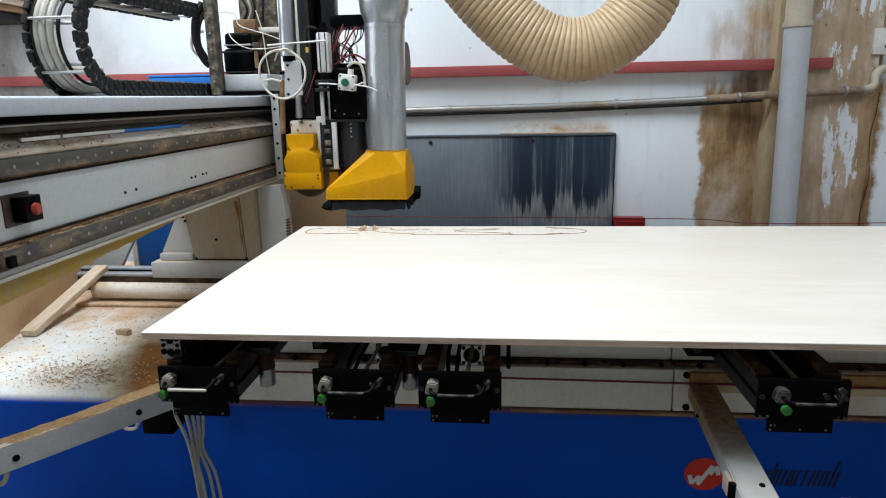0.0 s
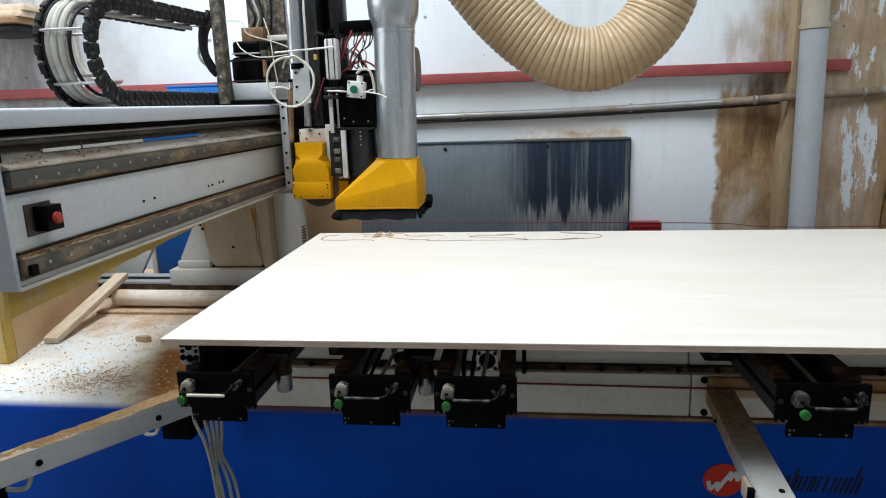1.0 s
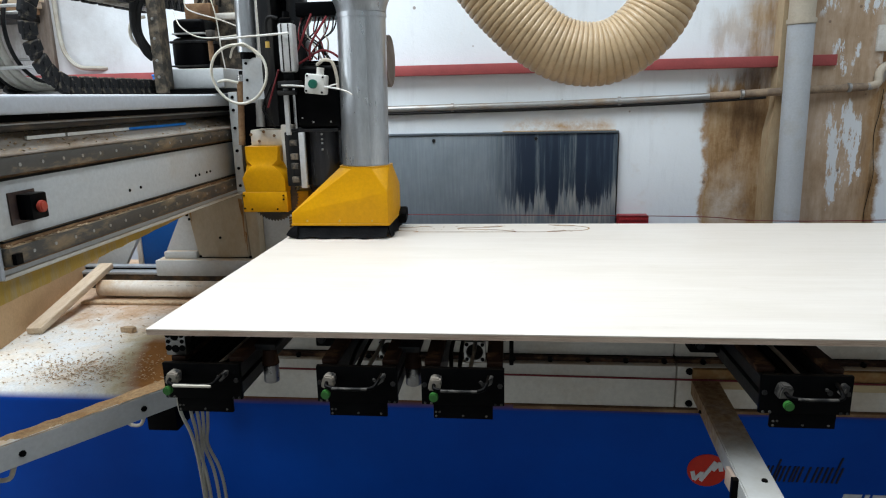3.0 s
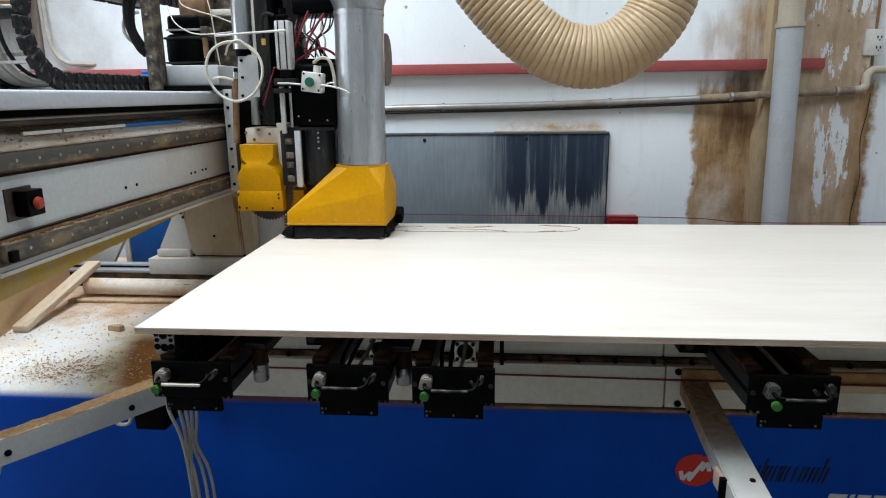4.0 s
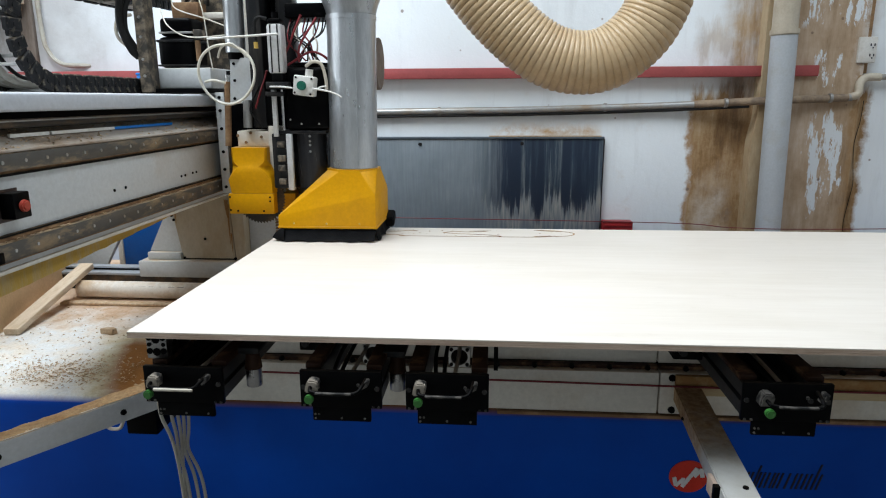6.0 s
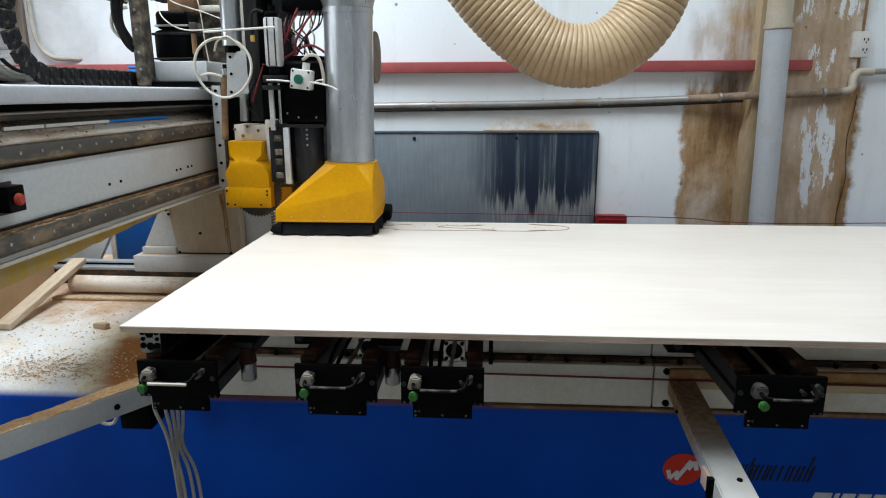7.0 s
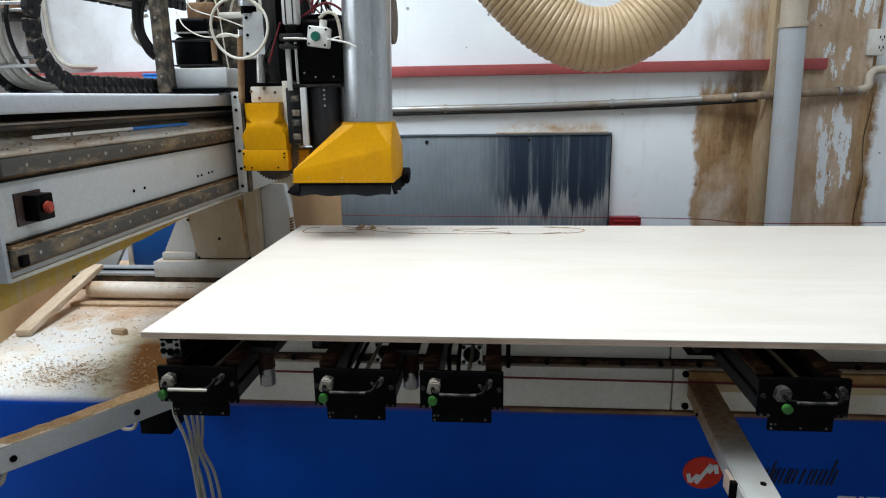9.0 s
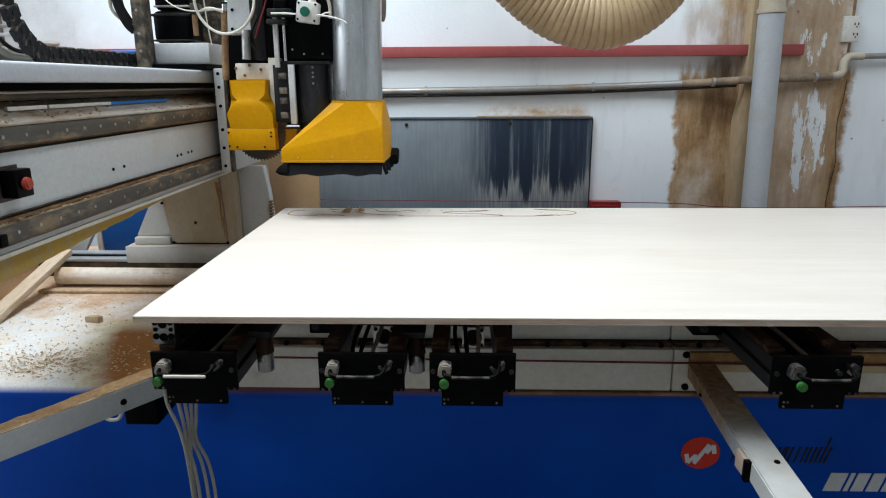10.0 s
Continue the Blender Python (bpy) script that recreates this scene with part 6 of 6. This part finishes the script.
def chain():
    """A wide cable chain: up from the beam's top, round a loop, and back to the carriage."""
    x, width, height, pitch = -1.686, 0.172, 0.062, 0.050
    loop_y, zc, r = 2.655, 1.686, 0.163
    th = thing("cable_chain", (x, loop_y, zc - r - height / 2), "wide dusty black cable chain looped on the gantry", "cable chain")

    def line(dr, x, a0=0.0, a1=math.pi, low=3.45, high=3.45):
        p = [Vector((x, y, zc - r - dr)) for y in np.linspace(low, loop_y, 40)]
        p += [Vector((x, loop_y - (r + dr) * math.sin(a), zc - (r + dr) * math.cos(a))) for a in np.linspace(a0, a1, 50)][1:]
        return p + [Vector((x, loop_y + (high - loop_y) * k, zc + r + dr + 0.018 * k)) for k in np.linspace(0, 1, 40)][1:]

    path = line(0.0, x)
    me = link_mesh(pitch, height)
    bar = finish(cyl((-width / 2 + 0.008, 0, 0), (width / 2 - 0.008, 0, 0), 0.005, seg=8), "separator", M_ALU)
    base = base_of(th)
    left, count = 0.0, 0
    for a, b in zip(path, path[1:]):
        left -= (b - a).length
        if left <= 0:
            d = (b - a).normalized()
            side = Vector((1, 0, 0))
            up = side.cross(d)
            m = Matrix.Translation(a - base) @ Matrix((side, d, up)).transposed().to_4x4()
            for edge in (-width / 2, width / 2):
                ob = new("link", me)
                ob.parent = th
                ob.matrix_basis = m @ pose(edge, 0, 0)
            if count % 3 == 1:
                for h in (-0.021, 0.021):
                    ob = new("separator", bar)
                    ob.parent = th
                    ob.matrix_basis = m @ pose(0, 0.004, h)
            left += pitch
            count += 1
    for cx, dr, rad in ((-1.750, 0.002, 0.011), (-1.726, 0.004, 0.012), (-1.702, 0.0, 0.011), (-1.738, -0.020, 0.009)):
        part("cable", sweep(line(dr, cx), rad, 10), M_SHEATH, th, "thick off-white cable")
    part("flat_strip", sweep(line(0.014, -1.757), 0.005, 6), M_WIRE, th)
    part("dark_cable", sweep(line(-0.014, -1.684), 0.006, 8), M_WIRE, th)
    return th


# ---- ribbed hose ----
def hose():
    th = thing("ribbed_hose", (0.1, 3.6, 1.52), "thick beige ribbed extraction hose hanging in a loop", "hose")
    pts = curve_points([(-0.80, 3.50, 2.75), (-0.72, 3.54, 2.46), (-0.63, 3.58, 2.26), (-0.522, 3.6, 2.085), (-0.459, 3.6, 2.0), (-0.364, 3.6, 1.886), (-0.242, 3.6, 1.77), (-0.135, 3.6, 1.696), (-0.04, 3.6, 1.659), (0.055, 3.6, 1.648), (0.139, 3.6, 1.661), (0.23, 3.6, 1.708), (0.325, 3.6, 1.804), (0.386, 3.6, 1.94), (0.402, 3.6, 2.08), (0.41, 3.6, 2.4), (0.41, 3.6, 3.0), (0.41, 3.6, 4.7)], 40)
    # even steps along the line
    out, acc, step = [pts[0]], 0.0, 0.0034
    for a, b in zip(pts, pts[1:]):
        L = (b - a).length
        while acc + L >= step:
            a = a + (b - a) * ((step - acc) / L)
            L = (b - a).length
            out.append(a)
            acc = 0.0
        acc += L
    keep = [p for p in out if p.z < 2.75]
    prof = (0.1365, 0.1405, 0.1425, 0.1432, 0.1435, 0.1432, 0.1425, 0.1405)
    part("hose", sweep(keep, lambda i: prof[i % 8], 48), M_HOSE, th)
    top = keep[-1]
    part("riser", cyl((top.x, top.y, top.z - 0.02), (top.x, top.y, 4.78), 0.148, seg=32), M_GALV, th)
    return th


# ---- build ----
wall_fittings()
machine_base()
sawdust()
tray_things()
arms()
red_cord()
supports()
plywood_sheet()
GANTRY, CARRIAGE, HEAD = gantry(), carriage(), head()
CHAIN = chain()
HOSE = hose()

# seconds, then how far the gantry (x), carriage (y) and head (z) stand from where they were built
MOVES = [
    (0.0, -0.035, 0.534, 0.022), (0.5, -0.037, 0.536, 0.070), (0.65, -0.037, 0.52, 0.071), (0.8, -0.037, 0.48, 0.055), (0.9, -0.038, 0.455, 0.03), (1.0, -0.038, 0.445, 0.024), (1.5, -0.038, 0.447, 0.024), (1.7, -0.038, 0.43, 0.022), (1.8, -0.037, 0.08, 0.012), (2.0, -0.037, 0.040, 0.008), (2.5, -0.038, 0.028, 0.0),
    (4.0, -0.012, 0.003, 0.0), (4.5, 0.0, 0.0, 0.0), (5.0, -0.010, 0.010, 0.002), (6.5, -0.029, 0.015, 0.0), (7.0, -0.019, 0.024, 0.0), (7.5, -0.014, 0.032, 0.003),
    (8.0, -0.005, 0.034, 0.003), (8.5, -0.004, 0.029, 0.0), (8.68, -0.003, 0.026, 0.006), (8.8, -0.002, 0.025, 0.085), (8.9, -0.001, 0.024, 0.145), (9.0, 0.0, 0.025, 0.159), (9.5, -0.001, 0.041, 0.158), (10.0, -0.003, 0.060, 0.157)]
HOSE_MOVES = [(0.0, 0.0, 0.022), (0.5, 0.0, 0.03), (1.0, 0.0, 0.0), (1.5, 0.01, 0.0), (2.0, 0.04, -0.005), (2.5, 0.05, -0.008), (4.5, 0.10, -0.02), (6.5, 0.08, -0.018),
              (7.5, 0.11, -0.017), (8.6, 0.11, -0.02), (9.0, 0.125, 0.062), (10.0, 0.165, 0.078)]


def motions():
    def run(ob, rows):
        p = ob.location.copy()
        walk(ob, [(t, pose(p.x + dx, p.y + dy, p.z + dz)) for t, dx, dy, dz in rows])

    run(GANTRY, [(t, dx, 0, 0) for t, dx, dy, dz in MOVES])
    run(CARRIAGE, [(t, dx, dy, 0) for t, dx, dy, dz in MOVES])
    run(HEAD, MOVES)
    run(CHAIN, [(t, dx, (dy - 0.445) * 0.5, 0) for t, dx, dy, dz in MOVES])
    run(HOSE, [(t, dx, 0, dz) for t, dx, dz in HOSE_MOVES])


motions()
